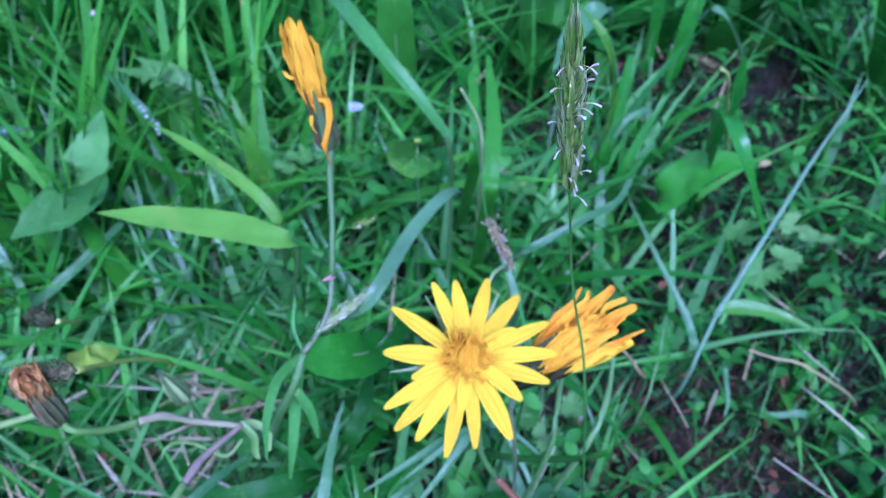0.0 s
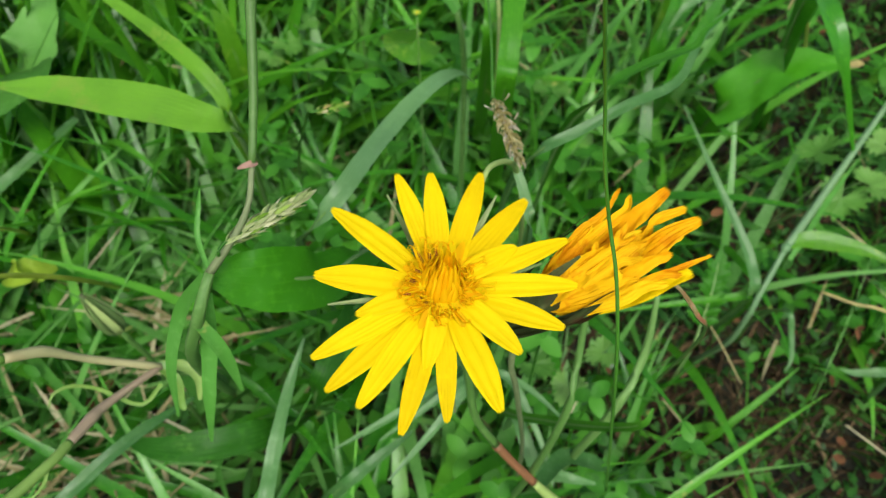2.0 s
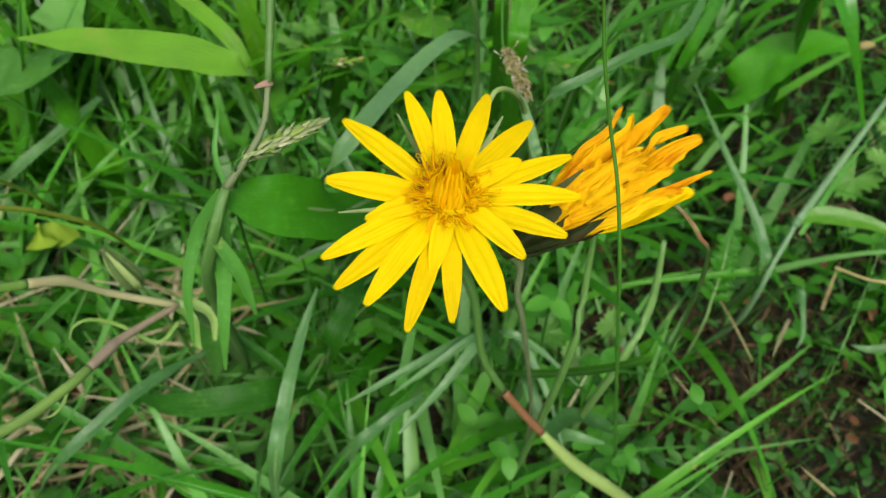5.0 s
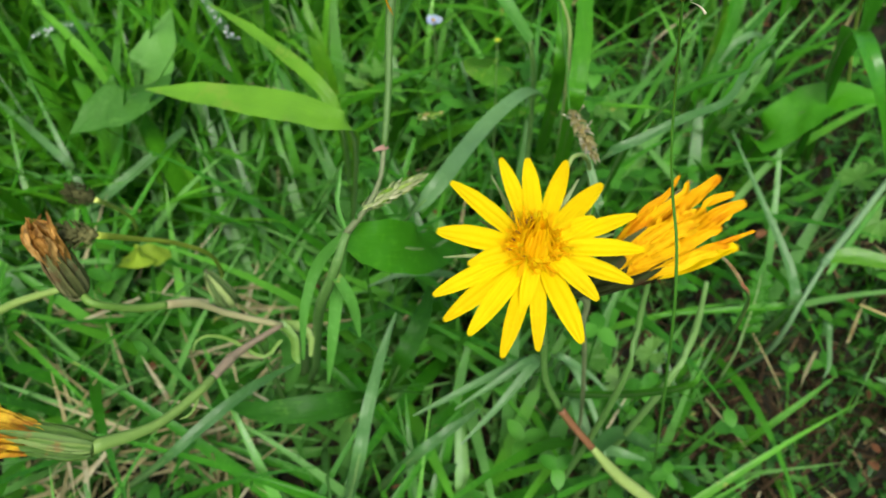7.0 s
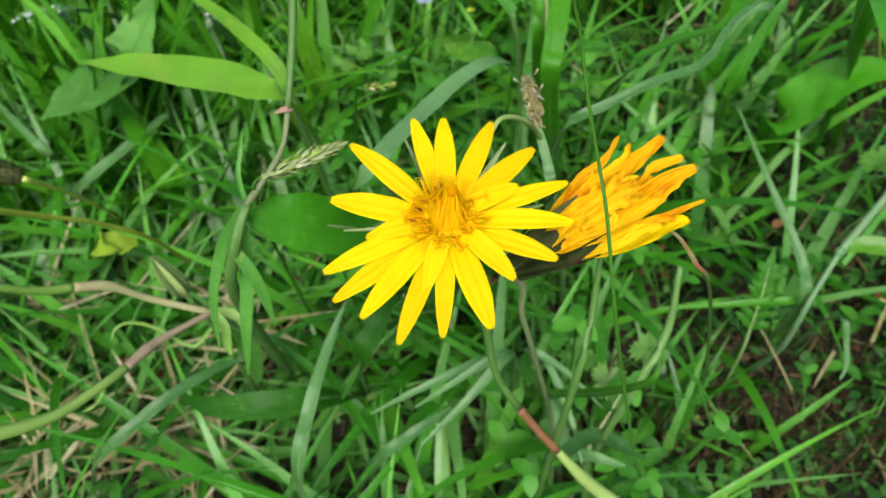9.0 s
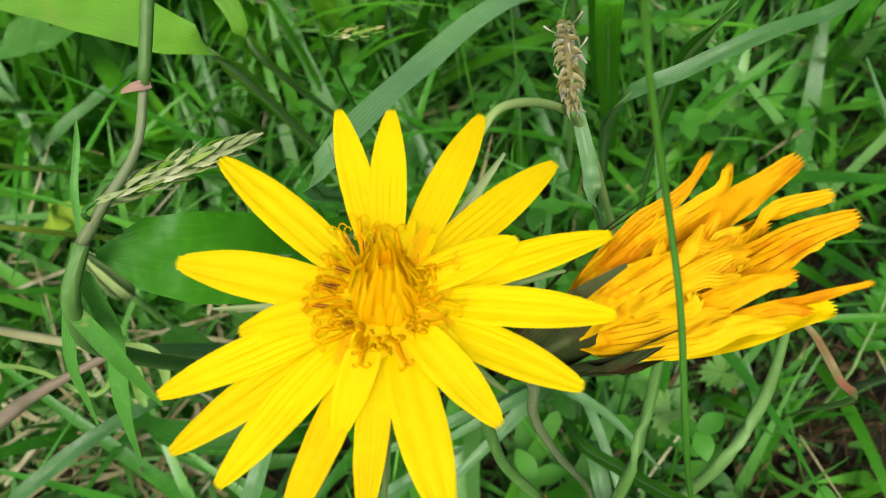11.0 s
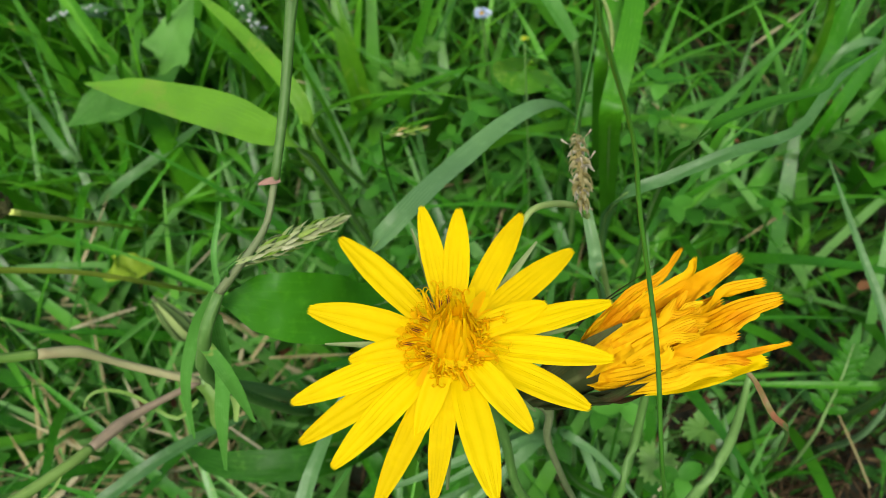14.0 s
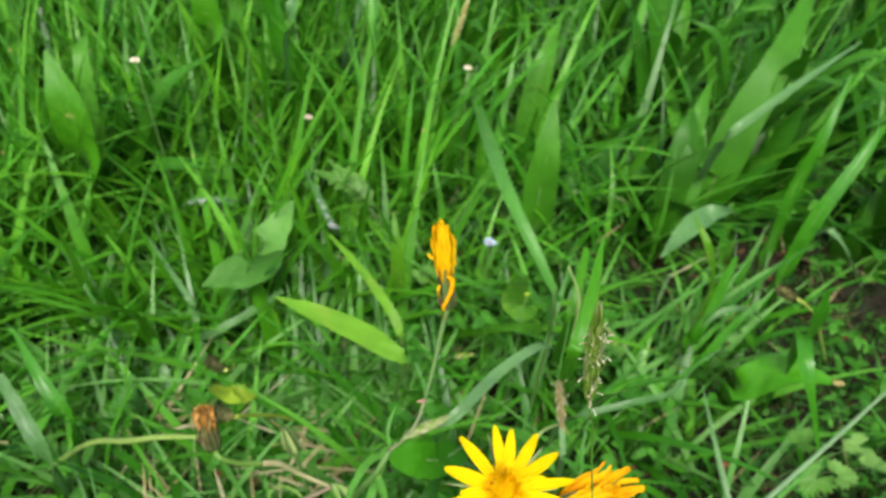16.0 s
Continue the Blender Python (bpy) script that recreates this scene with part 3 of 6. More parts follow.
def deep_leaf(rng, x, y):
    return [lance_rows(rng, x + rng.gauss(0, 0.006), y + rng.gauss(0, 0.006), rng.uniform(0.06, 0.15), rng.uniform(0.012, 0.026), abs(rng.gauss(0.5, 0.25)), rng.uniform(0.1, 1.0), rng.uniform(0, 6.283)) for _ in range(3)]


scatter("bright_grass", BRIGHT, "broad bright green grass blades behind the flowers", "grass", 760, (-0.75, -0.06, 0.16, 1.0), bright_blade, 18)
scatter("bright_grass", BRIGHT, "tall lush bright green grass blades at the meadow side", "grass", 320, (-0.5, -0.16, 0.14, 0.5), bright_blade, 31)
scatter("lance_leaves", DEEP, "clumps of broad deep green lance-shaped leaves", "leaves", 230, (-0.02, 0.75, 0.36, 1.1), deep_leaf, 19)


def low_tuft(rng, x, y):
    return [blade_rows(rng, x, y, rng.uniform(0.03, 0.085), rng.uniform(0.002, 0.005), rng.uniform(0.3, 1.1), rng.uniform(0.1, 0.9), rng.uniform(0, 6.283), 7)]


scatter("low_tuft", PALE_GRASS, "pale grey-green tuft of grass below the yellow flower", "grass", 110, (-0.01, 0.09, 0.0, 0.075), low_tuft, 16)


def mid_blade(rng, x, y):
    """Blades that lean and bow at half the flower's height."""
    if (x > 0.07 and y < 0.09) or (x < -0.06 and y < 0.06 and rng.random() < 0.7) or noise.noise((x * 12, y * 12, 2.0)) < -0.12:
        return []
    lean = rng.uniform(0.35, 0.8)
    return [blade_rows(rng, x, y, rng.uniform(0.12, 0.19), rng.uniform(0.0042, 0.008), lean, rng.uniform(0.5, 1.4), rng.uniform(0, 6.283), 12)]


def dead_leaf(rng, x, y):
    """A curled scrap of dead leaf lying among the blades."""
    if noise.noise((x * 14, y * 14, 8.0)) < 0.0 or rng.random() < 0.7 * worn(x, y):
        return []
    z = ground_z(x, y) + rng.uniform(0.008, 0.05)
    size = rng.uniform(0.003, 0.0065)
    return [leaflet(x, y, z, rng.uniform(0, 6.283), size, size * rng.uniform(0.35, 0.8), rng.uniform(-0.4, 0.7), 6, 0.12)]


def loose_straw(rng, x, y):
    lift = rng.uniform(0.02, 0.075)
    return [[[(a, b, c + lift) for a, b, c in row] for row in blade_rows(rng, x, y, rng.uniform(0.015, 0.05), rng.uniform(0.0008, 0.002), rng.uniform(1.0, 1.45), rng.uniform(-0.5, 0.5), rng.uniform(0, 6.283), 6)]]


scatter("dead_leaf_scraps", LITTER, "small reddish-brown dead leaf scraps in the grass", "dead leaves", 520, (-0.32, 0.3, -0.1, 0.4), dead_leaf, 27)
scatter("loose_straw", STRAW, "loose pale straw caught between the green blades", "dry grass", 110, (-0.32, 0.3, -0.1, 0.4), loose_straw, 28)
def low_green(rng, x, y):
    if rng.random() < 0.25 * worn(x, y):
        return []
    if rng.random() < 0.5:
        return [blade_rows(rng, x, y, rng.uniform(0.012, 0.036), rng.uniform(0.001, 0.0026), abs(rng.gauss(0.7, 0.4)), rng.uniform(0.1, 1.2), rng.uniform(0, 6.283), 3)]
    z, size = ground_z(x, y) + rng.uniform(0.004, 0.026), rng.uniform(0.003, 0.0075)
    return [leaflet(x, y, z, rng.uniform(0, 6.283), size, size * rng.uniform(0.4, 0.7), rng.uniform(-0.2, 0.6), 4)]


def worn_litter(rng, x, y):
    if rng.random() > worn(x, y) + 0.1:
        return []
    lift = rng.uniform(0.0, 0.022)
    return [[[(a, b, c + lift) for a, b, c in row] for row in blade_rows(rng, x, y, rng.uniform(0.01, 0.05), rng.uniform(0.0006, 0.0022), rng.uniform(0.9, 1.5), rng.uniform(-0.5, 0.6), rng.uniform(0, 6.283), 5)]]


scatter("worn_litter", THATCH, "brown dead grass lying over the worn patch of soil", "dry grass", 1300, (0.02, 0.26, -0.05, 0.14), worn_litter, 30)
scatter("low_herbs", FEATHER, "low dark green herbs and moss over the brown soil", "leaves", 5200, (0.04, 0.36, -0.1, 0.34), low_green, 29)
scatter("bowed_grass", BROAD, "bowed green grass blades round the flower stems", "grass", 240, (-0.24, 0.15, -0.07, 0.24), mid_blade, 23)
scatter("bowed_pale_grass", PALE_GRASS, "bowed pale grey-green grass blades round the flower stems", "grass", 110, (-0.24, 0.15, -0.07, 0.24), mid_blade, 24)


def high_clover(rng, x, y):
    """Three broad leaflets on a long thin stalk."""
    g = ground_z(x, y)
    z = g + rng.uniform(0.06, 0.125)
    head, size = rng.uniform(0, 6.283), rng.uniform(0.006, 0.0095)
    tx, ty = x + rng.gauss(0, 0.008), y + rng.gauss(0, 0.008)
    out = [leaflet(tx, ty, z, head + k * 2.094 + rng.uniform(-0.2, 0.2), size, size * 0.72, rng.uniform(-0.1, 0.4), 7) for k in range(3)]
    out.append([((x + (tx - x) * q - 0.0005, y + (ty - y) * q, g + (z - g) * q), (x + (tx - x) * q, y + (ty - y) * q + 0.0004, g + (z - g) * q), (x + (tx - x) * q + 0.0005, y + (ty - y) * q, g + (z - g) * q)) for q in (0, 0.35, 0.7, 1)])
    return out


scatter("tall_clover", CLOVER, "long-stalked clover leaves beside the flower stems", "clover", 14, (0.015, 0.07, -0.045, 0.05), high_clover, 25)
scatter("tall_clover", CLOVER, "long-stalked clover leaves in the grass behind the flowers", "clover", 26, (-0.08, 0.14, 0.08, 0.2), high_clover, 26)


def thin_stalk(rng, x, y):
    lean = abs(rng.gauss(0.5, 0.35))
    return [blade_rows(rng, x, y, rng.uniform(0.07, 0.17) * (0.75 if x > 0.05 else 1), rng.uniform(0.0007, 0.0015), lean, rng.uniform(-0.4, 1.6), rng.uniform(0, 6.283), 9)]


scatter("thin_stalks", PALE_GRASS, "thin pale arching grass stalks", "grass", 320, (-0.5, 0.5, -0.02, 0.7), thin_stalk, 17)
scatter("clover_leaves", CLOVER, "small three-part clover leaves among the grass", "clover", 4600, NEAR, clover, 4)
scatter("feathered_leaves", FEATHER, "finely cut feathery leaves low in the grass", "leaves", 620, NEAR, feather, 5)


def lying_grass(rng, x, y):
    if bare(rng, x, y) or (x > 0.05 and y < 0.14 and rng.random() < 0.85):
        return []
    lean = rng.uniform(0.7, 1.25)
    return [blade_rows(rng, x, y, rng.uniform(0.08, 0.17), rng.uniform(0.0035, 0.007), lean, rng.uniform(0.1, 0.6), rng.uniform(0, 6.283), 8)]


def herb(rng, x, y):
    """A few stalked oval leaves from one root."""
    if rng.random() < 1.6 * worn(x, y) or bare(rng, x, y) and rng.random() < 0.45:
        return []
    g = ground_z(x, y)
    out = []
    for _ in range(rng.randint(2, 5)):
        a, size = rng.uniform(0, 6.283), rng.uniform(0.006, 0.015)
        r, z = rng.uniform(0.004, 0.018), g + rng.uniform(0.015, 0.06)
        cx, cy = x + math.cos(a) * r, y + math.sin(a) * r
        out.append(leaflet(cx, cy, z, a + rng.uniform(-0.4, 0.4), size, size * rng.uniform(0.35, 0.6), rng.uniform(-0.1, 0.9), 7, 0.08))
        out.append([((x + (cx - x) * s - 0.0006, y + (cy - y) * s, g + (z - g) * s), (x + (cx - x) * s, y + (cy - y) * s + 0.0005, g + (z - g) * s), (x + (cx - x) * s + 0.0006, y + (cy - y) * s, g + (z - g) * s)) for s in (0, 0.4, 0.75, 1)])
    return out


scatter("herb_leaves", CLOVER, "low oval green herb leaves between the grasses", "leaves", 1000, NEAR, herb, 9)
scatter("lying_grass", PALE_GRASS, "pale grey-green grass blades bent to the ground", "grass", 1900, NEAR, lying_grass, 8)


def far_grass(rng, u, v):
    """Blades thinning out evenly over the wider meadow: u is an angle, v a share of the distance."""
    r = 0.75 + 7.0 * v ** 1.6
    x, y = 0.02 + r * math.cos(u), 0.42 + r * math.sin(u)
    if NEAR[0] < x < NEAR[1] and NEAR[2] < y < NEAR[3]:
        return []
    k = 0.7 + 0.35 * r
    return [blade_rows(rng, x + rng.gauss(0, 0.02), y + rng.gauss(0, 0.02), rng.uniform(0.1, 0.26), rng.uniform(0.004, 0.01) * k, abs(rng.gauss(0.4, 0.35)), rng.uniform(0.2, 1.4), rng.uniform(0, 6.283), 4)]


scatter("outer_grass", GRASS, "green grass of the surrounding meadow", "grass", 42000, (0, 6.283, 0, 1), far_grass, 6)


# ---------------------------------------------------------------- the open yellow flower
HEAD = Vector((-0.0033, -0.0075, 0.2384))
NORMAL = Vector((0.0902, -0.2558, 0.9625)).normalized()
EX = Vector((0, 1, 0)).cross(NORMAL).normalized()
EY = NORMAL.cross(EX)


def on_head(angle, r, up):
    """A place over the flower's face: degrees, millimetres out, millimetres up."""
    a = radians(angle)
    return HEAD + (EX * math.cos(a) + EY * math.sin(a)) * (r / 1000) + NORMAL * (up / 1000)


def on_disc(angle, r, up):
    """The same over the leaning middle bundle."""
    return on_head(angle, r, up) + EY * ((0.55 * up - 0.9) / 1000)


# angle, length, rise of the tip, width (mm), layer
PETALS = [
    (146.8, 23.9, 4.4, 5.6, 0),
    (111.8, 22.9, 2.0, 4.6, 0),
    (96.3, 21.6, 2.6, 5.0, 1),
    (71.6, 24.9, -1.2, 5.2, 0),
    (48.8, 25.8, -3.6, 5.6, 0),
    (30.4, 15.5, 2, 5.0, 2),
    (23.0, 25.5, 0.6, 5.0, 0),
    (1.2, 24.1, 2.6, 5.2, 1),
    (-18.5, 22.5, 2.0, 5.4, 0),
    (-41.6, 17.8, 2.2, 5.2, 2),
    (-67.2, 23.8, 3.2, 6.4, 1),
    (-88.7, 23.3, -0.4, 4.4, 1),
    (-101.9, 15.3, 1.2, 4.6, 2),
    (-106.3, 26.6, 1.2, 4.8, 0),
    (-124.9, 25.7, 1.2, 5.4, 1),
    (-137.5, 27.2, 1.6, 5.4, 0),
    (-150.3, 26.0, 1.6, 5.0, 1),
    (-161.0, 16.2, 1.6, 4.6, 2),
    (177.3, 22.6, 4.0, 6.2, 0),
]


def yellow_flower():
    rng = random.Random(11)
    fl = thing("yellow_flower", (0.101, -0.0124, -0.003), "open bright yellow daisy-like flower with narrow toothed petals", "flower")
    for angle, length, rise, width, layer in PETALS:
        bm = B()
        pts = [on_head(angle + rng.uniform(-1, 1), 2.2, -1.2 + layer * 0.9), on_head(angle, length * 0.35, rise * 0.25 + 0.5 + layer * 1.0), on_head(angle, length * 0.72, rise * 0.7 + 0.7 + layer * 0.5), on_head(angle, length, rise)]
        w = width / 1000 * 0.84
        ribbon(bm, pts, [w * 0.44, w * 0.57, w * 0.73, w * 0.89, w * 0.99, w, w * 0.92, w * 0.76, w * 0.55, w * 0.3], NORMAL, 20, 12, rng.uniform(-0.04, 0.14), 0.0005, 0.025, rng.uniform(-0.2, 0.2), rng, 0.05)
        part("petal", bm, PETAL, fl)
    # receptacle and bracts below the petals
    bm = B()
    tube(bm, [on_head(0, 0, -16), on_head(0, 0, -12), on_head(0, 0, -5), on_head(0, 0, -0.5)], [0.0022, 0.0042, 0.0052, 0.0038], 14, 10)
    part("receptacle", bm, BRACT, fl, "green cup under the petals")
    for angle, length in ((118, 21.5), (61, 22.5), (-173, 20.5), (-84, 21.5), (-30, 16.0), (18, 20), (150, 15), (-128, 15)):
        bm = B()
        ribbon(bm, [on_head(angle, 4, -13), on_head(angle, 6.5, -6), on_head(angle, length * 0.6, -3.2), on_head(angle, length, -2.6)], [0.0024, 0.0024, 0.0017, 0.0013, 0.0004], NORMAL, 12, 4, 0.45, 0, 0.1, 0.5, rng)
        part("bract", bm, BRACT, fl, "pointed grey-green bract")
    # short inner petals round the middle
    for k in range(26):
        angle, length = k * 360 / 26 + rng.uniform(-5, 5), rng.uniform(6.4, 9.2)
        bm = B()
        ribbon(bm, [on_head(angle, 2.4, 2.4), on_head(angle, length * 0.6, 2.7), on_head(angle, length, rng.uniform(1.9, 2.5))], [0.0012, 0.0019, 0.0021, 0.0016, 0.0008], NORMAL, 10, 6, rng.uniform(-0.1, 0.2), 0.0003, 0.03, rng.uniform(-0.2, 0.2), rng, 0.04)
        part("inner_petal", bm, FLORET if k % 2 else PETAL, fl)
    # leaning bundle of closed inner florets
    bm = B()
    blob(bm, HEAD + NORMAL * 0.001 + EY * 0.0006, (0.0026, 0.0026, 0.0046), (NORMAL + EY * 0.5).normalized(), 3, 0.1, 10, 16)
    part("disc", bm, FLORET, fl, "domed orange-yellow middle")
    for ring, count, r, top in ((0, 19, 3.8, 5.8), (1, 14, 2.7, 7.2), (2, 9, 1.5, 8.0)):
        for k in range(count):
            a = 360 * (k + 0.37 * ring) / count + rng.uniform(-7, 7)
            h, wide = top + rng.uniform(-0.9, 0.6), rng.uniform(0.0005, 0.00074)
            bm = B()
            ribbon(bm, [on_disc(a, r * 1.0, -0.4), on_disc(a, r * 1.1, h * 0.35), on_disc(a + rng.uniform(-4, 4), r * 0.98, h * 0.7), on_disc(a + rng.uniform(-14, 14), r * rng.uniform(0.6, 0.86), h)], [wide * 1.9, wide * 2.1, wide * 2.0, wide * 1.6, wide * 0.8], on_disc(a, r + 1, 0.5) - on_disc(a, r, 0), 9, 6, -0.5, 0.0002, 0.06, rng.uniform(-0.3, 0.3), rng)
            part("floret", bm, FLORET, fl, "closed strap-shaped inner floret")
    for k in range(44):
        a, r, h = k * 360 / 44 + rng.uniform(-3, 3), rng.uniform(3.5, 4.8), rng.uniform(3.0, 4.4)
        bm = B()
        tube(bm, [on_head(a, r * 0.9, 0.2), on_head(a, r * 1.12, h * 0.55), on_head(a + rng.uniform(-10, 10), r + rng.uniform(0.4, 2.0), h)], [0.0003, 0.00036, 0.0003, 0.00014], 6, 6)
        part("floret", bm, FLORET, fl)
    for k in range(60):
        a, r, h = rng.uniform(-170, 50), rng.uniform(3.0, 5.6), rng.uniform(3.0, 4.8)
        p = on_head(a, r, 2.2)
        q = on_head(a + rng.uniform(-8, 8), r + rng.uniform(0.2, 1.0), h)
        bm = B()
        tube(bm, [p, p.lerp(q, 0.5) + NORMAL * 0.0003, q, q + EX * rng.gauss(0, 0.0005) - NORMAL * 0.0004], [0.0002, 0.00024, 0.0002, 0.0001], 5, 7)
        part("floret", bm, FLORET, fl, "pollen-dusted inner floret")
    # stamens round them: slim tubes with a brown stripe and two curled tips
    for k in range(30):
        a = (100 + k * 5.2 if k % 3 else k * 12.3) + rng.uniform(-5, 5)
        r0, out, h = rng.uniform(3.2, 4.0), rng.uniform(1.8, 5.0), rng.uniform(3.4, 5.6)
        p0, p1, p2 = on_head(a, r0, 2.0), on_head(a, r0 + out * 0.5, h * 0.65), on_head(a + rng.uniform(-8, 8), r0 + out, h)
        bm = B()
        tube(bm, [p0, p1, p2], [0.00022, 0.0003, 0.00022], 6, 6)
        d = (p2 - p1).normalized()
        side = (d.cross(NORMAL).normalized() + NORMAL * rng.uniform(-0.6, 0.6)).normalized()
        for sgn in (-1, 1):
            c = rng.uniform(0.00042, 0.0007)
            curl = [p2, p2 + d * c + side * sgn * c * 0.6, p2 + d * c * 1.2 + side * sgn * c * 1.5, p2 + d * c * 0.4 + side * sgn * c * 2.0, p2 - d * c * 0.1 + side * sgn * c * 1.4]
            tube(bm, curl, [0.00009, 0.00008, 0.00006], 4, 10)
        st = part("stamen", bm, FLORET, fl)
        across = d.cross(NORMAL).normalized() * 0.00013
        lift = side.cross(d).normalized()
        lift = (lift if lift.dot(NORMAL) > 0 else -lift) * 0.00024
        for sgn in (-1, 1) if k % 3 == 1 and 90 < a < 235 else ():
            bm = B()
            tube(bm, [p1.lerp(p2, 0.0) + lift + across * sgn, p1.lerp(p2, 0.4) + lift + across * sgn, p1.lerp(p2, 0.85) + lift * 0.9 + across * sgn], [0.00006, 0.00009, 0.00005], 5, 4)
            part("anther_stripe", bm, ANTHER, st, "dark red-brown anther stripe")
    # stem with a reddish joint and a pale swollen sheath
    low = on_head(0, 0, -15)
    bm = B()
    tube(bm, [low, low.lerp(Vector((0.006, -0.006, 0.17)), 0.5) + Vector((0.002, 0.002, 0)), (0.006, -0.005, 0.17), (0.0128, -0.006, 0.15)], [0.0018, 0.0011, 0.001, 0.0011], 10, 14)
    part("stem", bm, STEM, fl, "dull green upper stem")
    bm = B()
    tube(bm, [(0.0128, -0.006, 0.15), (0.018, -0.0088, 0.1425), (0.0245, -0.012, 0.134)], [0.0013, 0.0012, 0.0013], 10, 10)
    part("stem_joint", bm, STEM_RED, fl, "reddish brown stem joint")
    bm = B()
    tube(bm, [(0.0245, -0.012, 0.134), (0.0351, -0.0175, 0.122), (0.0505, -0.0207, 0.104), (0.0706, -0.0207, 0.07), (0.1031, -0.0108, -0.01)], [0.0012, 0.002, 0.0022, 0.0019, 0.0015, 0.0014], 10, 26)
    part("lower_stem", bm, STEM_PALE, fl, "pale green swollen lower stem")
    bm = B()
    ribbon(bm, [(0.026, -0.0125, 0.132), (0.0376, 0.0007, 0.115), (0.0511, 0.0031, 0.1), (0.0587, 0.0036, 0.09)], [0.004, 0.006, 0.0055, 0.001], (0, 0, 1), 12, 4, 0.3)
    part("stem_leaf", bm, GLAUCOUS, fl, "short pale grey-green leaf")
    return fl


yellow_flower()


# ---------------------------------------------------------------- the faded orange flower beside it
def faded_flower():
    rng = random.Random(21)
    base = Vector((0.0125, -0.0045, 0.2225))
    # tip, width in millimetres
    tips = [((0.0302, 0.0094, 0.2447), 2.8), ((0.0327, 0.0092, 0.2429), 3.2), ((0.0386, 0.0077, 0.2462), 5.2), ((0.0429, 0.0064, 0.2419), 4.2),
            ((0.0452, 0.0042, 0.2413), 5.6), ((0.0429, 0.0046, 0.2384), 6.5), ((0.0464, -0.0025, 0.2393), 2.2), ((0.0389, -0.0019, 0.2397), 4.4),
            ((0.0415, -0.004, 0.2355), 3.2), ((0.0383, -0.0062, 0.2359), 3.8), ((0.0448, -0.0022, 0.2326), 5.2), ((0.0253, 0.0051, 0.2391), 4.2),
            ((0.0258, 0.0014, 0.2391), 4), ((0.0272, -0.0001, 0.2391), 4.6), ((0.028, -0.0017, 0.238), 5), ((0.0292, -0.0039, 0.2376), 4.2),
            ((0.0328, -0.0058, 0.237), 3.8), ((0.0347, 0.0071, 0.2401), 5), ((0.0375, 0.0054, 0.2374), 5.4), ((0.0377, -0.0046, 0.2322), 4.4)]
    mouth = (0.026, 0.0003, 0.2327)
    axis = (Vector(mouth) - base).normalized()
    fl = thing("faded_flower", (0.03, 0.012, ground_z(0.03, 0.012)), "half-closed faded orange flower with shrivelled petals and dark bracts", "flower")
    for k, (tip, width) in enumerate(tips):
        tip = Vector(tip)
        d = tip - base
        L = d.length
        off = d - axis * d.dot(axis)
        bulge = off * (0.14 if k == 10 else 0.12)
        jig = lambda u: Vector((rng.gauss(0, u), rng.gauss(0, u), rng.gauss(0, u)))
        bend = off.normalized() * rng.uniform(-0.0012, 0.0004) + jig(0.0005)
        w = width / 1000 * 0.88
        face = (Vector((0.15, -0.45, 0.88)) + jig(0.22)).normalized()
        bm = B()
        ribbon(bm, [base + axis * 0.004 + jig(0.0008), base + d * 0.32 + bulge * 0.9, base + d * 0.64 + bulge * 0.8 + jig(0.0007), base + d * 0.86 + bulge * 0.4 + bend, tip], [w * 0.4, w * 0.62, w * 0.82, w * 0.92, w * 0.9, w * 0.74, w * 0.56, w * 0.42], face, 22, 10, rng.uniform(0.25, 0.8) * (1 if k % 3 else -1), 0.0007, 0.15, rng.uniform(-0.6, 0.6), rng, 0.04)
        part("petal", bm, PETAL if k == 10 else FADED_GOLD if k % 2 else FADED, fl, "yellow fading petal" if k == 10 else "shrivelled orange petal")
    # curled inner florets in the open middle
    heart = Vector((0.0297, -0.0001, 0.2375))
    for k in range(16):
        a = k * 2.4
        d = (axis + Vector((math.cos(a), math.sin(a) * 0.5, math.sin(a) * 0.8)) * 0.5).normalized()
        p = heart + jig(0.0012)
        bm = B()
        ribbon(bm, [p - axis * 0.008, p, p + d * 0.0022, p + d * 0.0028 + axis * 0.0016 + jig(0.0008)], [0.001, 0.0016, 0.0018, 0.0008], (0.15, -0.45, 0.88), 10, 4, 0.5, 0.0004, 0.1, rng.uniform(-0.8, 0.8), rng)
        part("floret", bm, FADED, fl, "curled inner floret")
    bm = B()
    q = [base - axis * 0.006, base + axis * 0.001, base + axis * 0.007, base + axis * 0.012]
    tube(bm, q, [0.002, 0.004, 0.004, 0.002], 14, 10)
    part("receptacle", bm, BRACT_DARK, fl, "dark green cup")
    for p, w, mat in (((0.0287, -0.0061, 0.2339), 0.0056, BRACT_DARK), ((0.0312, -0.0058, 0.2301), 0.0052, BRACT_DARK), ((0.0253, -0.0073, 0.2313), 0.004, BRACT_DARK), ((0.0242, 0.0065, 0.2384), 0.0024, BRACT_DARK), ((0.0219, -0.0024, 0.2403), 0.0028, BRACT_DARK), ((0.0273, 0.009, 0.2407), 0.002, BRACT_DARK)):
        p = Vector(p)
        d = p - base
        out = (d - axis * d.dot(axis)).normalized()
        bm = B()
        ribbon(bm, [base - axis * 0.004 + out * 0.002, base + axis * 0.006 + out * 0.0055, base + d * 0.6 + out * 0.0026, p], [w * 0.8, w, w * 0.9, w * 0.6, 0.0005], out, 12, 4, 0.25, 0, 0.06, 0, rng)
        part("bract", bm, mat, fl, "dark brownish green bract")
    bm = B()
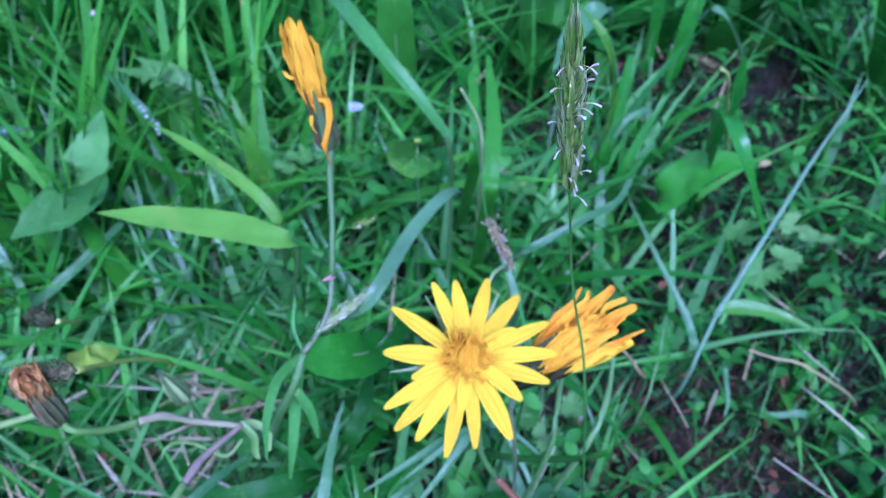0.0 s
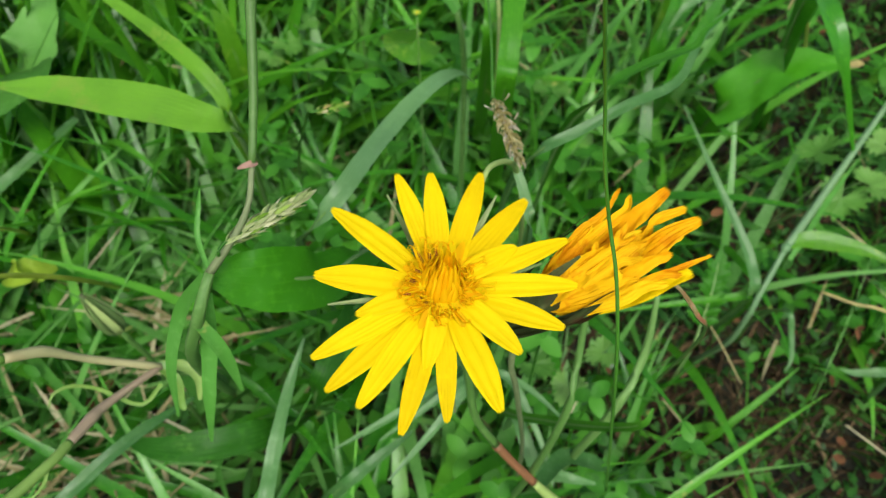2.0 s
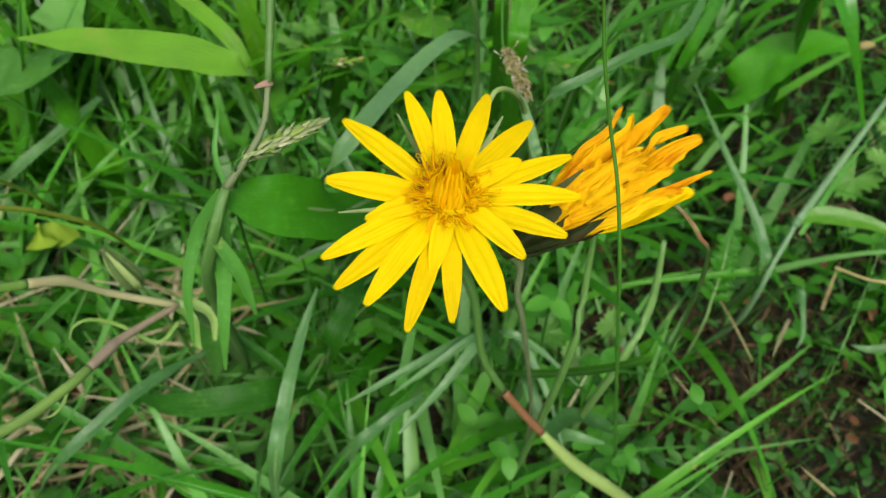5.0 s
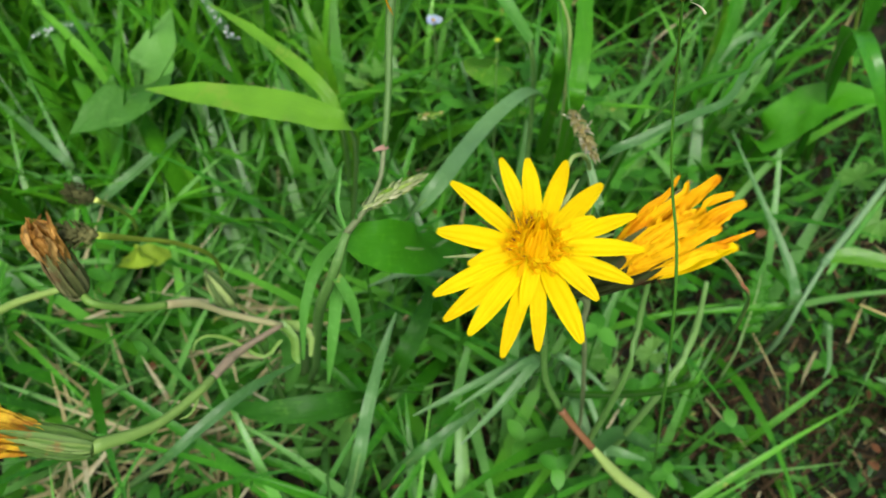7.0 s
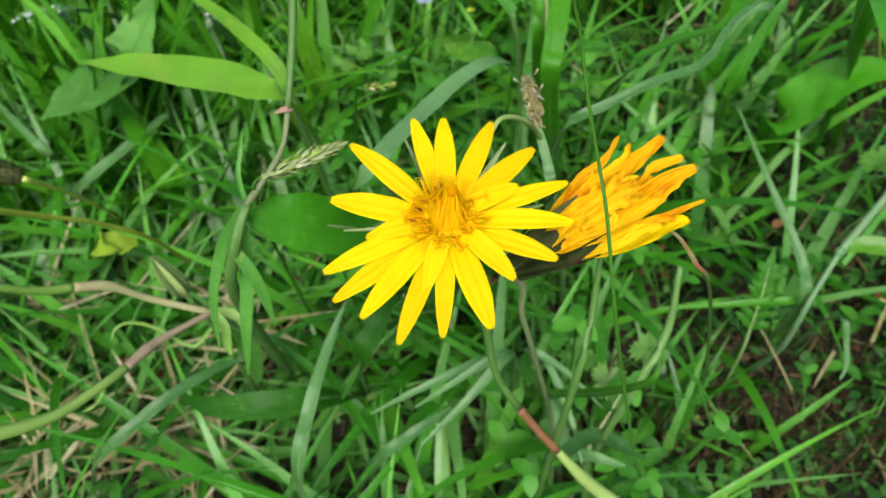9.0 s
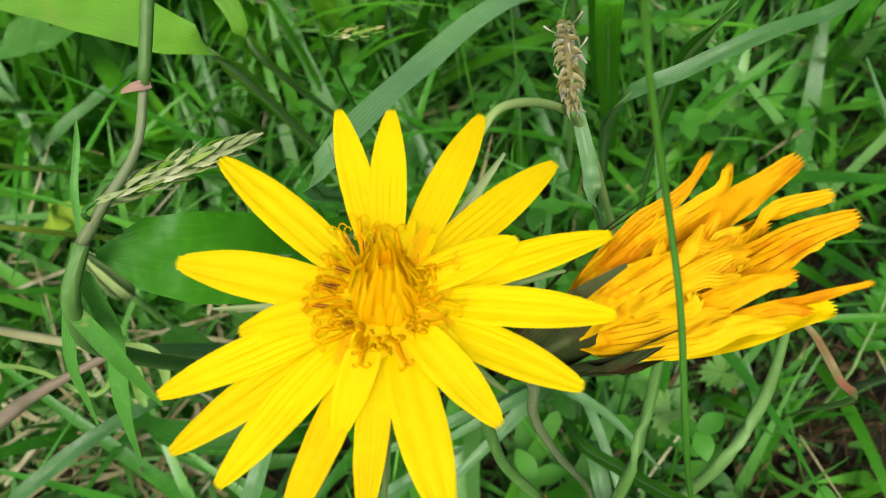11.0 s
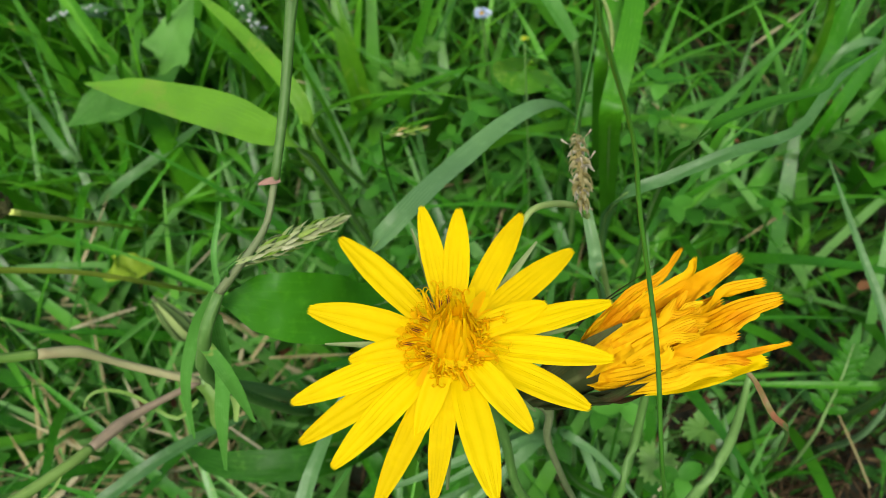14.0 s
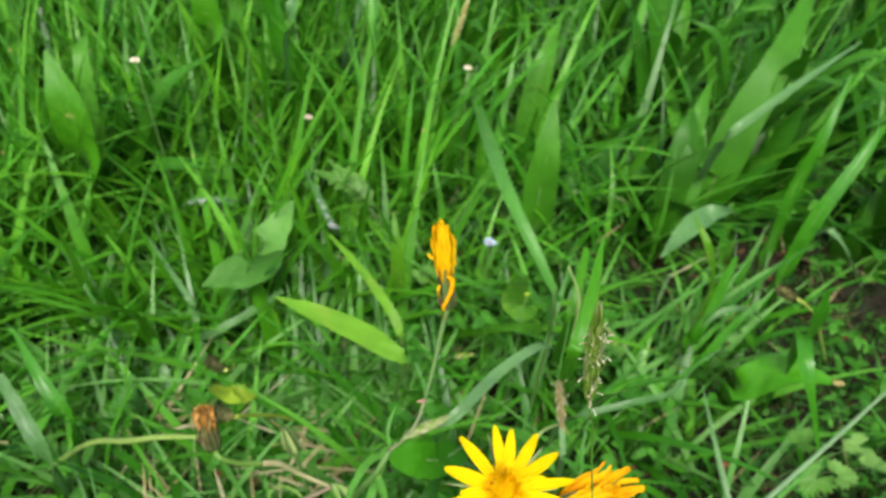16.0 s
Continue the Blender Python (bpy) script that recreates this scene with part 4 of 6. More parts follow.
    tube(bm, [base - axis * 0.005, (0.012, -0.0057, 0.2133), (0.0121, -0.0071, 0.204), (0.0155, -0.0062, 0.1837), (0.026, 0.006, 0.1), (0.03, 0.012, -0.01)], [0.0016, 0.0008, 0.0007, 0.0007, 0.0009], 10, 24)
    part("stem", bm, STEM_OLIVE, fl, "dull brownish bent stem")
    return fl


faded_flower()


# ---------------------------------------------------------------- closed orange flower on its upright stem
def closing_flower():
    rng = random.Random(31)
    low, top = Vector((-0.0372, 0.0462, 0.2672)), Vector((-0.0434, 0.0532, 0.302))
    ax = (top - low).normalized()
    s1 = ax.cross(Vector((0, 1, 0))).normalized()
    s2 = ax.cross(s1)
    fl = thing("closing_flower", (-0.1, 0.078, ground_z(-0.1, 0.078)), "closed withering orange flower head on an upright grey-green stem", "flower")
    L = (top - low).length

    def at(a, r, s):
        return low + ax * (L * s) + (s1 * math.cos(radians(a)) + s2 * math.sin(radians(a))) * r

    bm = B()
    tube(bm, [at(0, 0, -0.02), at(0, 0, 0.06), at(0, 0, 0.3), at(0, 0, 0.5)], [0.0015, 0.0028, 0.0024, 0.0016], 14, 10)
    part("receptacle", bm, BRACT, fl, "greenish brown cup")
    for k in range(8):
        bm = B()
        a = k * 45 + 10
        ribbon(bm, [at(a, 0.0018, -0.02), at(a, 0.0032, 0.1), at(a, 0.0029, 0.22), at(a, 0.003, rng.uniform(0.48, 0.72))], [0.0022, 0.003, 0.0026, 0.0018, 0.0005], at(a, 1, 0) - at(a, 0, 0), 10, 4, 0.3, 0, 0.1, 0, rng)
        part("bract", bm, BRACT_DRY if k % 2 else BRACT, fl, "brown-striped bract")
    for k in range(12):
        bm = B()
        a = k * 37 + rng.uniform(-8, 8)
        r = rng.uniform(0.0012, 0.0039)
        ribbon(bm, [at(a, r * 0.4, 0.3), at(a, r * 0.78, 0.5), at(a + 15, r * 1.05, 0.74), at(a + 25, r * 1.05, rng.uniform(0.82, 1.04))], [0.0024, 0.0036, 0.0038, 0.003, 0.0016], at(a, 1, 0) - at(a, 0, 0), 14, 6, 0.4, 0.0008, 0.2, rng.uniform(-0.6, 0.6), rng)
        part("petal", bm, FADED_GOLD, fl, "rolled orange petal")
    for pts, w in (([at(116, 0.0034, 0.45), at(136, 0.005, 0.43), at(130, 0.0052, 0.31), at(105, 0.0048, 0.16), at(86, 0.0048, 0.04), at(94, 0.0046, -0.1)], 0.0022), ([at(70, 0.0042, 0.34), at(64, 0.0046, 0.26), at(72, 0.0044, 0.18)], 0.0012), ([at(30, 0.0036, 0.62), at(20, 0.0052, 0.64), at(15, 0.006, 0.68)], 0.0011)):
        bm = B()
        ribbon(bm, pts, [w * 0.7, w * 1.1, w * 0.8, w, w * 0.4], s2, 16, 4, 0.5, 0.0005, 0.15, 1.2, rng)
        part("petal", bm, FADED_GOLD, fl, "drooping orange petal")
    nd = Vector((-0.0385, 0.0184, 0.2438))
    bm = B()
    tube(bm, [at(0, 0, -0.02), (-0.0376, 0.0395, 0.2601), (-0.0377, 0.0291, 0.2521), nd], [0.0013, 0.001, 0.0009, 0.0008], 10, 18)
    part("stem", bm, STEM_MID, fl, "grey-green upper stem")
    bm = B()
    tube(bm, [nd, (-0.0396, 0.0118, 0.2389), (-0.0426, 0.0052, 0.2366), (-0.0473, 0.0017, 0.2316)], [0.0006, 0.00065, 0.0007, 0.0009], 10, 14)
    part("middle_stem", bm, STEM_OLIVE, fl, "dull olive-brown middle of the stem")
    bm = B()
    tube(bm, [(-0.0473, 0.0017, 0.2316), (-0.0508, -0.0043, 0.2235), (-0.0588, 0.0003, 0.196), (-0.0777, 0.0367, 0.0964), (-0.1, 0.078, -0.004)], [0.001, 0.0013, 0.0015, 0.0016, 0.0016], 10, 18)
    part("lower_stem", bm, STEM, fl)
    bm = B()
    ribbon(bm, [nd + Vector((0.0009, 0, -0.0002)), nd + Vector((-0.0005, -0.0009, 0.0005)), nd + Vector((-0.0026, -0.0014, 0.0))], [0.0007, 0.0014, 0.0011, 0.0004], (0, -0.5, 0.8), 8, 4, 0.5)
    part("stem_leaf", bm, PINK, fl, "tiny pink clasping leaf")
    for pts, w in (([(-0.0473, 0.0017, 0.2316), (-0.0500, 0.0085, 0.2335), (-0.0496, 0.0135, 0.2372), (-0.0489, 0.0155, 0.2402)], 0.0011),
                   ([(-0.0478, 0.0012, 0.231), (-0.0560, 0.0015, 0.2180), (-0.0605, -0.0050, 0.2060), (-0.0625, -0.0105, 0.1900)], 0.0031),
                   ([(-0.0490, 0.0, 0.2275), (-0.0515, -0.0020, 0.2120), (-0.0535, -0.0095, 0.1990), (-0.0560, -0.0145, 0.1840)], 0.0036),
                   ([(-0.0508, -0.0043, 0.2235), (-0.0470, -0.0075, 0.2150), (-0.0460, -0.0095, 0.2010)], 0.003),
                   ([(-0.0854, 0.0289, 0.14), (-0.0841, 0.0333, 0.12), (-0.0882, 0.0359, 0.09), (-0.0967, 0.0421, 0.06)], 0.008)):
        bm = B()
        ribbon(bm, pts, [w * 0.8, w, w * 0.8, w * 0.2], (0.2, -0.4, 0.9), 14, 4, 0.4, 0, 0.05, 0.3, rng)
        part("stem_leaf", bm, PALE_GRASS, fl, "narrow grey-green stem leaf")
    return fl


closing_flower()


# ---------------------------------------------------------------- withered heads with their drooping stems
def withered_head(name, low, top, stems, label, petal_mat, bract_mat, seed, open_=1.0, bract_len=0.62, broad=1.0):
    rng = random.Random(seed)
    low, top = Vector(low), Vector(top)
    ax = (top - low).normalized()
    L = (top - low).length
    s1 = ax.cross(Vector((0.1, 0.2, 1))).normalized()
    s2 = ax.cross(s1)
    end = Vector(stems[-1][-1])
    fl = thing(name, (end.x, end.y, end.z), label, "withered flower", "withered flower heads")

    def at(a, r, s):
        return low + ax * (L * s) + (s1 * math.cos(radians(a)) + s2 * math.sin(radians(a))) * r

    bm = B()
    tube(bm, [at(0, 0, -0.03), at(0, 0, 0.08), at(0, 0, 0.4), at(0, 0, 0.65)], [0.0014, 0.0026, 0.0027, 0.002], 14, 10)
    part("receptacle", bm, bract_mat, fl, "closed cup")
    for k in range(13):
        a = k * 27.7 + rng.uniform(-5, 5)
        bm = B()
        ribbon(bm, [at(a, 0.0018, -0.02), at(a, 0.0033, 0.12), at(a, 0.0035, 0.4), at(a, 0.0037 * open_, bract_len * rng.uniform(0.85, 1.15))], [broad ** 0.5 * w for w in (0.0014, 0.002, 0.002, 0.0015, 0.0004)], at(a, 1, 0) - at(a, 0, 0), 10, 4, 0.35, 0, 0.12, 0, rng)
        part("bract", bm, bract_mat, fl, "striped bract")
    for k in range(34):
        a = k * 137.5
        r = rng.uniform(0.0008, 0.0042) * open_
        bm = B()
        ribbon(bm, [at(a, r * 0.5, 0.3), at(a + 10, r * 1.1, 0.6), at(a + rng.uniform(-30, 30), r * 1.2, 0.8), at(a + rng.uniform(-60, 60), r * rng.uniform(0.6, 1.5), rng.uniform(0.82, 1.03))], [broad * w for w in (0.0012, 0.0017, 0.0019, 0.0014, 0.0005)], at(a, 1, 0) - at(a, 0, 0), 12, 4, 0.6, 0.0008, 0.4, rng.uniform(-2.2, 2.2), rng)
        part("petal", bm, petal_mat, fl, "crumpled dry petal")
    for pts, rad, mat, lab in stems[:-1]:
        bm = B()
        tube(bm, pts, rad, 10, 20)
        part("stem", bm, mat, fl, lab)
    return fl


JOIN = (-0.0741, 0.0092, 0.1747)
D1 = (-0.1169, -0.0045, 0.214)
withered_head("withered_flower", D1, (-0.1172, -0.004, 0.2425), [
    ([D1, (-0.112, -0.0079, 0.2135), (-0.1055, -0.0037, 0.2047), (-0.1, 0.0004, 0.2)], [0.0012, 0.001, 0.0011, 0.0012], STEM_LEAFY, "yellowish green stem under the head"),
    ([(-0.1, 0.0004, 0.2), (-0.0946, 0.0044, 0.195), (-0.0905, 0.006, 0.189), (-0.0869, 0.0072, 0.1841), JOIN], [0.0012, 0.0014, 0.0009, 0.001, 0.001], STEM_TAN, "thin pale tan stem"),
    ([JOIN, (-0.0815, 0.037, 0.11), (-0.1049, 0.0806, 0)], [0.0015, 0.002, 0.002], STEM, "green stem base"),
    [(-0.1049, 0.0806, 0)]], "brown-orange withered flower head with striped bracts", WITHERED, BRACT_DRY, 41, 0.75, 0.66)
D2 = (-0.108, -0.0408, 0.2015)
drooping = withered_head("drooping_flower", D2, (-0.1405, -0.0372, 0.2045), [
    ([D2, (-0.0975, -0.0318, 0.1935), (-0.0903, -0.0203, 0.1883), (-0.0884, -0.0138, 0.1844)], [0.0019, 0.0013, 0.0012, 0.0012], STEM_LEAFY, "smooth green stem"),
    ([(-0.0884, -0.0138, 0.1844), (-0.0858, -0.0072, 0.182), (-0.0843, -0.0038, 0.1804), (-0.08, 0.002, 0.178), JOIN], [0.0011, 0.0015, 0.0012, 0.0009, 0.0009], STEM_PURPLE, "pinkish swollen stem piece"),
    ([JOIN, (-0.08, 0.036, 0.11), (-0.1023, 0.08, 0)], [0.0014, 0.0018, 0.002], STEM, "green stem base"),
    [(-0.1023, 0.08, 0)]], "drooping withered orange flower head in green bracts", CRUMPLED, BRACT_DULL, 42, 0.95, 0.62, 1.7)
for pts, w in (([(-0.0975, -0.003, 0.1794), (-0.0965, -0.0005, 0.1812), (-0.0934, 0.002, 0.1804), (-0.0881, 0.0031, 0.1759), (-0.0796, 0.0014, 0.169), (-0.0742, 0.0057, 0.172)], 0.0011),
               ([(-0.0933, -0.0275, 0.188), (-0.0912, -0.0267, 0.1885), (-0.0901, -0.0239, 0.1881), (-0.09, -0.0203, 0.1883)], 0.0007),
               ([(-0.0691, 0.001, 0.1655), (-0.0702, 0.0027, 0.1669), (-0.0705, 0.0062, 0.1721), JOIN], 0.0028),
               ([(-0.0661, 0.0043, 0.164), (-0.066, 0.0085, 0.1695), (-0.07, 0.0108, 0.1713), JOIN], 0.003)):
    bm = B()
    ribbon(bm, pts, [w * 0.3, w * 0.8, w, w], (0.2, -0.4, 0.9), 16, 4, 0.4, 0, 0.06, 0.4, random.Random(7))
    part("stem_leaf", bm, STEM_LEAFY, drooping, "small curled pale green stem leaf")


def closed_bud():
    rng = random.Random(45)
    low, top = Vector((-0.1057, 0.0438, 0.13)), Vector((-0.1115, 0.0458, 0.15))
    ax = (top - low).normalized()
    L = (top - low).length
    s1 = ax.cross(Vector((0, 0, 1))).normalized()
    s2 = ax.cross(s1)
    fl = thing("closed_bud", (low.x + 0.004, low.y + 0.004, ground_z(low.x, low.y)), "closed pointed green flower bud with striped bracts", "flower bud")
    bm = B()
    tube(bm, [low, low + ax * L * 0.2, low + ax * L * 0.6, top], [0.0016, 0.0032, 0.0024, 0.0006], 12, 12)
    part("bud_core", bm, BRACT, fl)
    for k in range(9):
        a = k * 0.698
        o = s1 * math.cos(a) + s2 * math.sin(a)
        bm = B()
        ribbon(bm, [low + o * 0.0015, low + o * 0.0035 + ax * L * 0.22, low + o * 0.0028 + ax * L * 0.6, low + o * 0.001 + ax * L * rng.uniform(0.9, 1.05)], [0.0016, 0.0024, 0.002, 0.0003], o, 10, 4, 0.35, 0, 0.05, 0, rng)
        part("bract", bm, BRACT if k % 2 else STEM_PALE, fl)
    bm = B()
    tube(bm, [low, low + Vector((0.003, 0.002, -0.04)), (low.x + 0.004, low.y + 0.004, 0)], [0.0011, 0.0009, 0.001], 8, 12)
    part("stem", bm, STEM, fl)
    return fl


closed_bud()


def plain_stem(name, pts, rad, mat, label, category="stem", group=""):
    bm = B()
    tube(bm, pts, rad, 10, 22)
    return single(name, bm, mat, pts[-1], label, category, group)


plain_stem("plant_stalk", [(-0.1302, 0.0051, 0.2), (-0.1485, 0.0063, 0.19), (-0.1704, 0.0107, 0.17), (-0.2143, 0.0264, 0.12), (-0.296, 0.0504, 0)], [0.0009, 0.0013, 0.0014, 0.0015], STEM_PALE, "arching pale green flower stem", "stem")


# ---------------------------------------------------------------- plantain seed heads
def plantain_head(a, b, stem, label, seed):
    rng = random.Random(seed)
    a, b = Vector(a), Vector(b)
    ax = (b - a).normalized()
    L = (b - a).length
    th = thing("plantain_seed_head", stem[-1], label, "seed head", "plantain seed heads")
    bm = B()
    blob(bm, a.lerp(b, 0.5), (0.0019, 0.0019, L * 0.52), ax, seed, 0.2)
    s1 = ax.cross(Vector((0.2, 0.3, 1))).normalized()
    s2 = ax.cross(s1)
    for k in range(150):
        s = rng.uniform(0.03, 0.97)
        an = k * 2.4
        r = 0.0025 * math.sqrt(max(0.05, 1 - (2 * s - 1) ** 2)) + 0.0004
        p = a + ax * (L * s) + (s1 * math.cos(an) + s2 * math.sin(an)) * r
        o = (s1 * math.cos(an) + s2 * math.sin(an))
        ribbon(bm, [p - o * 0.0005, p + o * 0.0006 + ax * 0.0004, p + o * 0.0011 + ax * 0.0012], [0.0006, 0.0009, 0.0002], ax, 3, 2, 0.4)
    part("spike", bm, SEED, th, "scaly brown spike")
    bm = B()
    tube(bm, [a] + stem, [0.0009, 0.0007, 0.0007, 0.0008], 8, 20)
    part("stem", bm, STEM_YELLOW, th, "thin yellowish green stem")
    return th


plantain_head((-0.109, 0.0028, 0.228), (-0.1182, 0.0012, 0.23), [(-0.1082, 0.0152, 0.21), (-0.1053, 0.0283, 0.19), (-0.1082, 0.0504, 0.15), (-0.1557, 0.135, 0)], "dark brown plantain seed head on a yellowish stem", 51)
plantain_head((-0.1361, 0.0454, 0.19), (-0.1456, 0.0476, 0.192), [(-0.1443, 0.0656, 0.16), (-0.1693, 0.1067, 0.1), (-0.2178, 0.1735, 0)], "small dark plantain seed head low in the grass", 52)
plantain_head((0.1288, 0.1498, 0.205), (0.1181, 0.1496, 0.21), [(0.1417, 0.1604, 0.19), (0.1834, 0.216, 0.12), (0.2491, 0.2854, 0)], "round dark plantain seed head on an upright stem", 53)


# ---------------------------------------------------------------- flowering grasses
def spike(name, low, top, stem, radius, count, mat, tip_mat, hairs, label, seed, glume=0.0065, slim=0.0009):
    """A grass flower spike: many pointed spikelets round an axis, loose anthers, a thin stem."""
    rng = random.Random(seed)
    low, top = Vector(low), Vector(top)
    ax = (top - low).normalized()
    L = (top - low).length
    s1 = ax.cross(Vector((0.3, 0.9, 0.1))).normalized()
    s2 = ax.cross(s1)
    th = thing(name, stem[-1], label, "grass", "flowering grass spikes")
    bm = B()
    tube(bm, [top, low.lerp(top, 0.5), low] + stem, [0.0002, 0.00026, 0.00032, 0.00038, 0.00044, 0.0005], 7, 40)
    part("stem", bm, STEM_GRASS, th, "thin green grass stem")
    bm = B()
    tube(bm, [low, low.lerp(top, 0.3), low.lerp(top, 0.7), top], [radius * 0.15, radius * 0.3, radius * 0.25, radius * 0.08], 8, 12)
    part("spike_core", bm, mat, th)
    for k in range(count):
        s = k / count
        an = k * 2.4 + rng.uniform(-0.4, 0.4)
        o = s1 * math.cos(an) + s2 * math.sin(an)
        r = radius * math.sin(math.pi * (0.2 + 0.76 * s)) ** 0.8
        p = low + ax * (L * s * 0.93)
        g = glume * rng.uniform(0.8, 1.2) * (1 - 0.3 * s)
        bm = B()
        ribbon(bm, [p, p + o * r * 0.8 + ax * g * 0.4, p + o * r * rng.uniform(0.7, 1.5) + ax * g], [0.0004, slim, slim * 0.85, 0.0001], o, 6, 2, 0.7, 0, 0, rng.uniform(-0.5, 0.5), rng)
        part("spikelet", bm, tip_mat if rng.random() < 0.22 else mat, th)
    for k in range(hairs):
        s, an = min(0.95, abs(rng.choice((0.12, 0.4, 0.48, 0.72)) + rng.gauss(0, 0.06))), rng.uniform(0, 6.283)
        o = s1 * math.cos(an) + s2 * math.sin(an)
        p = low + ax * (L * s) + o * radius * 0.7
        e = p + o * rng.uniform(0.0008, 0.003) + Vector((rng.gauss(0, 0.0009), rng.gauss(0, 0.0009), rng.gauss(0, 0.0009)))
        bm = B()
        tube(bm, [p, p.lerp(e, 0.6) + ax * 0.0005, e], [0.00006, 0.00006, 0.0002, 0.00022], 5, 5)
        part("anther", bm, WHITE, th, "pale hanging anther")
    return th


spike("vernal_grass", (0.0125, -0.0103, 0.3061), (0.0064, -0.0102, 0.3466), [(0.0187, -0.0023, 0.2806), (0.0211, -0.0025, 0.2676), (0.0242, -0.0045, 0.2538), (0.0266, -0.0095, 0.2438), (0.0294, -0.0141, 0.2272), (0.034, -0.0145, 0.2009), (0.0475, -0.008, 0.131), (0.062, 0.004, 0.06), (0.071, 0.015, 0.0)], 0.0023, 150, CHAFF_GREEN, CHAFF_PALE, 40, "green sweet grass spike with pale anthers on a thin upright stem", 61, 0.0085, 0.0009)
spike("nodding_grass", (0.0133, 0.0620, 0.2145), (0.0156, 0.0275, 0.2290), [(0.0131, 0.0672, 0.2135), (0.016, 0.108, 0.204), (0.0174, 0.167, 0.1861), (0.018, 0.23, 0.12), (0.019, 0.262, 0.0)], 0.002, 60, CHAFF, WHITE, 8, "nodding straw-coloured dry grass spikelet", 62, 0.0055, 0.001)
spike("leaning_grass", (-0.0437, 0.0044, 0.2372), (-0.0293, 0.0225, 0.2290), [(-0.0460, 0.0050, 0.2305), (-0.0574, 0.0267, 0.1846), (-0.0900, 0.1043, 0.0)], 0.0018, 84, CHAFF_PALE, CHAFF_GREEN, 0, "leaning pale green grass flower spike", 63, 0.0042)
spike("dry_grass_spike", (-0.0878, 0.3346, 0.2), (-0.0834, 0.3683, 0.225), [(-0.0916, 0.3451, 0.18), (-0.1032, 0.3995, 0.1), (-0.1135, 0.4617, 0)], 0.0022, 26, CHAFF, CHAFF, 0, "pale straw-coloured dry grass spike in the tall grass", 65, 0.007, 0.0014)
spike("low_grass_spike", (-0.0345, 0.0700, 0.2030), (-0.0262, 0.0790, 0.1965), [(-0.0380, 0.075, 0.195), (-0.0520, 0.1148, 0.1258), (-0.0680, 0.18, 0.0)], 0.0014, 20, CHAFF_GREEN, CHAFF, 0, "small yellowish grass spike low in the meadow", 64, 0.0036)


# ---------------------------------------------------------------- single blades and leaves that stand out
def leaf(name, pts, widths, mat, label, category="leaf", up=(0, -0.3, 0.95), fold=0.25, twist=0.0, across=6, wrinkle=0.07, group="", seed=0):
    """One standing blade or leaf with its midrib; pts run from the tip to the root."""
    blade = category == "grass blade"
    th = thing("grass_plant" if blade else "leafy_plant", pts[-1], label, "grass" if blade else "plant")
    if mat is GLAUCOUS:
        widths = [w * 0.84 for w in widths]
    bm = B()
    ribbon(bm, pts, widths, up, 24, across, fold, 0, wrinkle, twist, random.Random(seed + 7))
    lf = part("blade" if blade else "leaf", bm, mat, th)
    bm = B()
    dn = Vector(up).normalized() * (0.0007 if blade else 0.0013)
    tube(bm, [Vector(p) - dn for p in pts], [0.0001, 0.0003, 0.0005, 0.0006] if blade else [0.0002, 0.0004, 0.0007, 0.001], 6, 24)
    part("midrib", bm, STEM, lf, "pale midrib")
    return th


leaf("pointed_leaf", [(-0.1259, 0.0837, 0.2021), (-0.1037, 0.0760, 0.2072), (-0.0791, 0.0672, 0.2111), (-0.0615, 0.0576, 0.2151), (-0.0536, 0.0620, 0.2015), (-0.07, 0.12, 0.09), (-0.08, 0.16, 0)], [0.0005, 0.0075, 0.0105, 0.0105, 0.0065, 0.0028, 0.0028, 0.003], LEAF, "long pointed bright green leaf", fold=0.12)
leaf("pointed_leaf", [(-0.1161, 0.1362, 0.1976), (-0.0980, 0.1215, 0.1975), (-0.0796, 0.1049, 0.1960), (-0.0665, 0.0922, 0.1916), (-0.0632, 0.0920, 0.1722), (-0.08, 0.17, 0.05), (-0.085, 0.19, 0)], [0.0005, 0.0038, 0.005, 0.005, 0.003, 0.0026, 0.0026], LEAF, "narrow pointed bright green leaf", fold=0.25, twist=0.2)
leaf("upright_leaf", [(-0.0997, 0.2214, 0.14), (-0.0928, 0.2052, 0.12), (-0.0897, 0.204, 0.08), (-0.0964, 0.2322, 0)], [0.001, 0.007, 0.01, 0.009, 0.006], LEAF, "upright narrow green leaf", fold=0.3)
leaf("arching_blade", [(0.0137, 0.1120, 0.1710), (0.0079, 0.1010, 0.1865), (0.0015, 0.0904, 0.1952), (-0.0063, 0.0791, 0.1985), (-0.0137, 0.0686, 0.1985), (-0.0203, 0.0537, 0.2027), (-0.0272, 0.0403, 0.2035), (-0.0370, 0.0440, 0.1839), (-0.0580, 0.11, 0.08), (-0.0660, 0.14, 0)], [0.0022, 0.0046, 0.0056, 0.0062, 0.0064, 0.0062, 0.0056, 0.0046, 0.0042], GLAUCOUS, "arching grey-green grass blade", "grass blade", fold=0.15)
leaf("broad_leaf", [(-0.0503, 0.0043, 0.2242), (-0.0440, 0.0066, 0.2208), (-0.0365, 0.0098, 0.2151), (-0.0286, 0.0203, 0.1999), (-0.0203, 0.0507, 0.1625), (-0.0102, 0.1446, 0.0)], [0.001, 0.0105, 0.0138, 0.0145, 0.013, 0.01, 0.006], LEAF_BROAD, "broad green leaf under the yellow flower", fold=0.06, up=(-0.1, -0.5, 0.85))
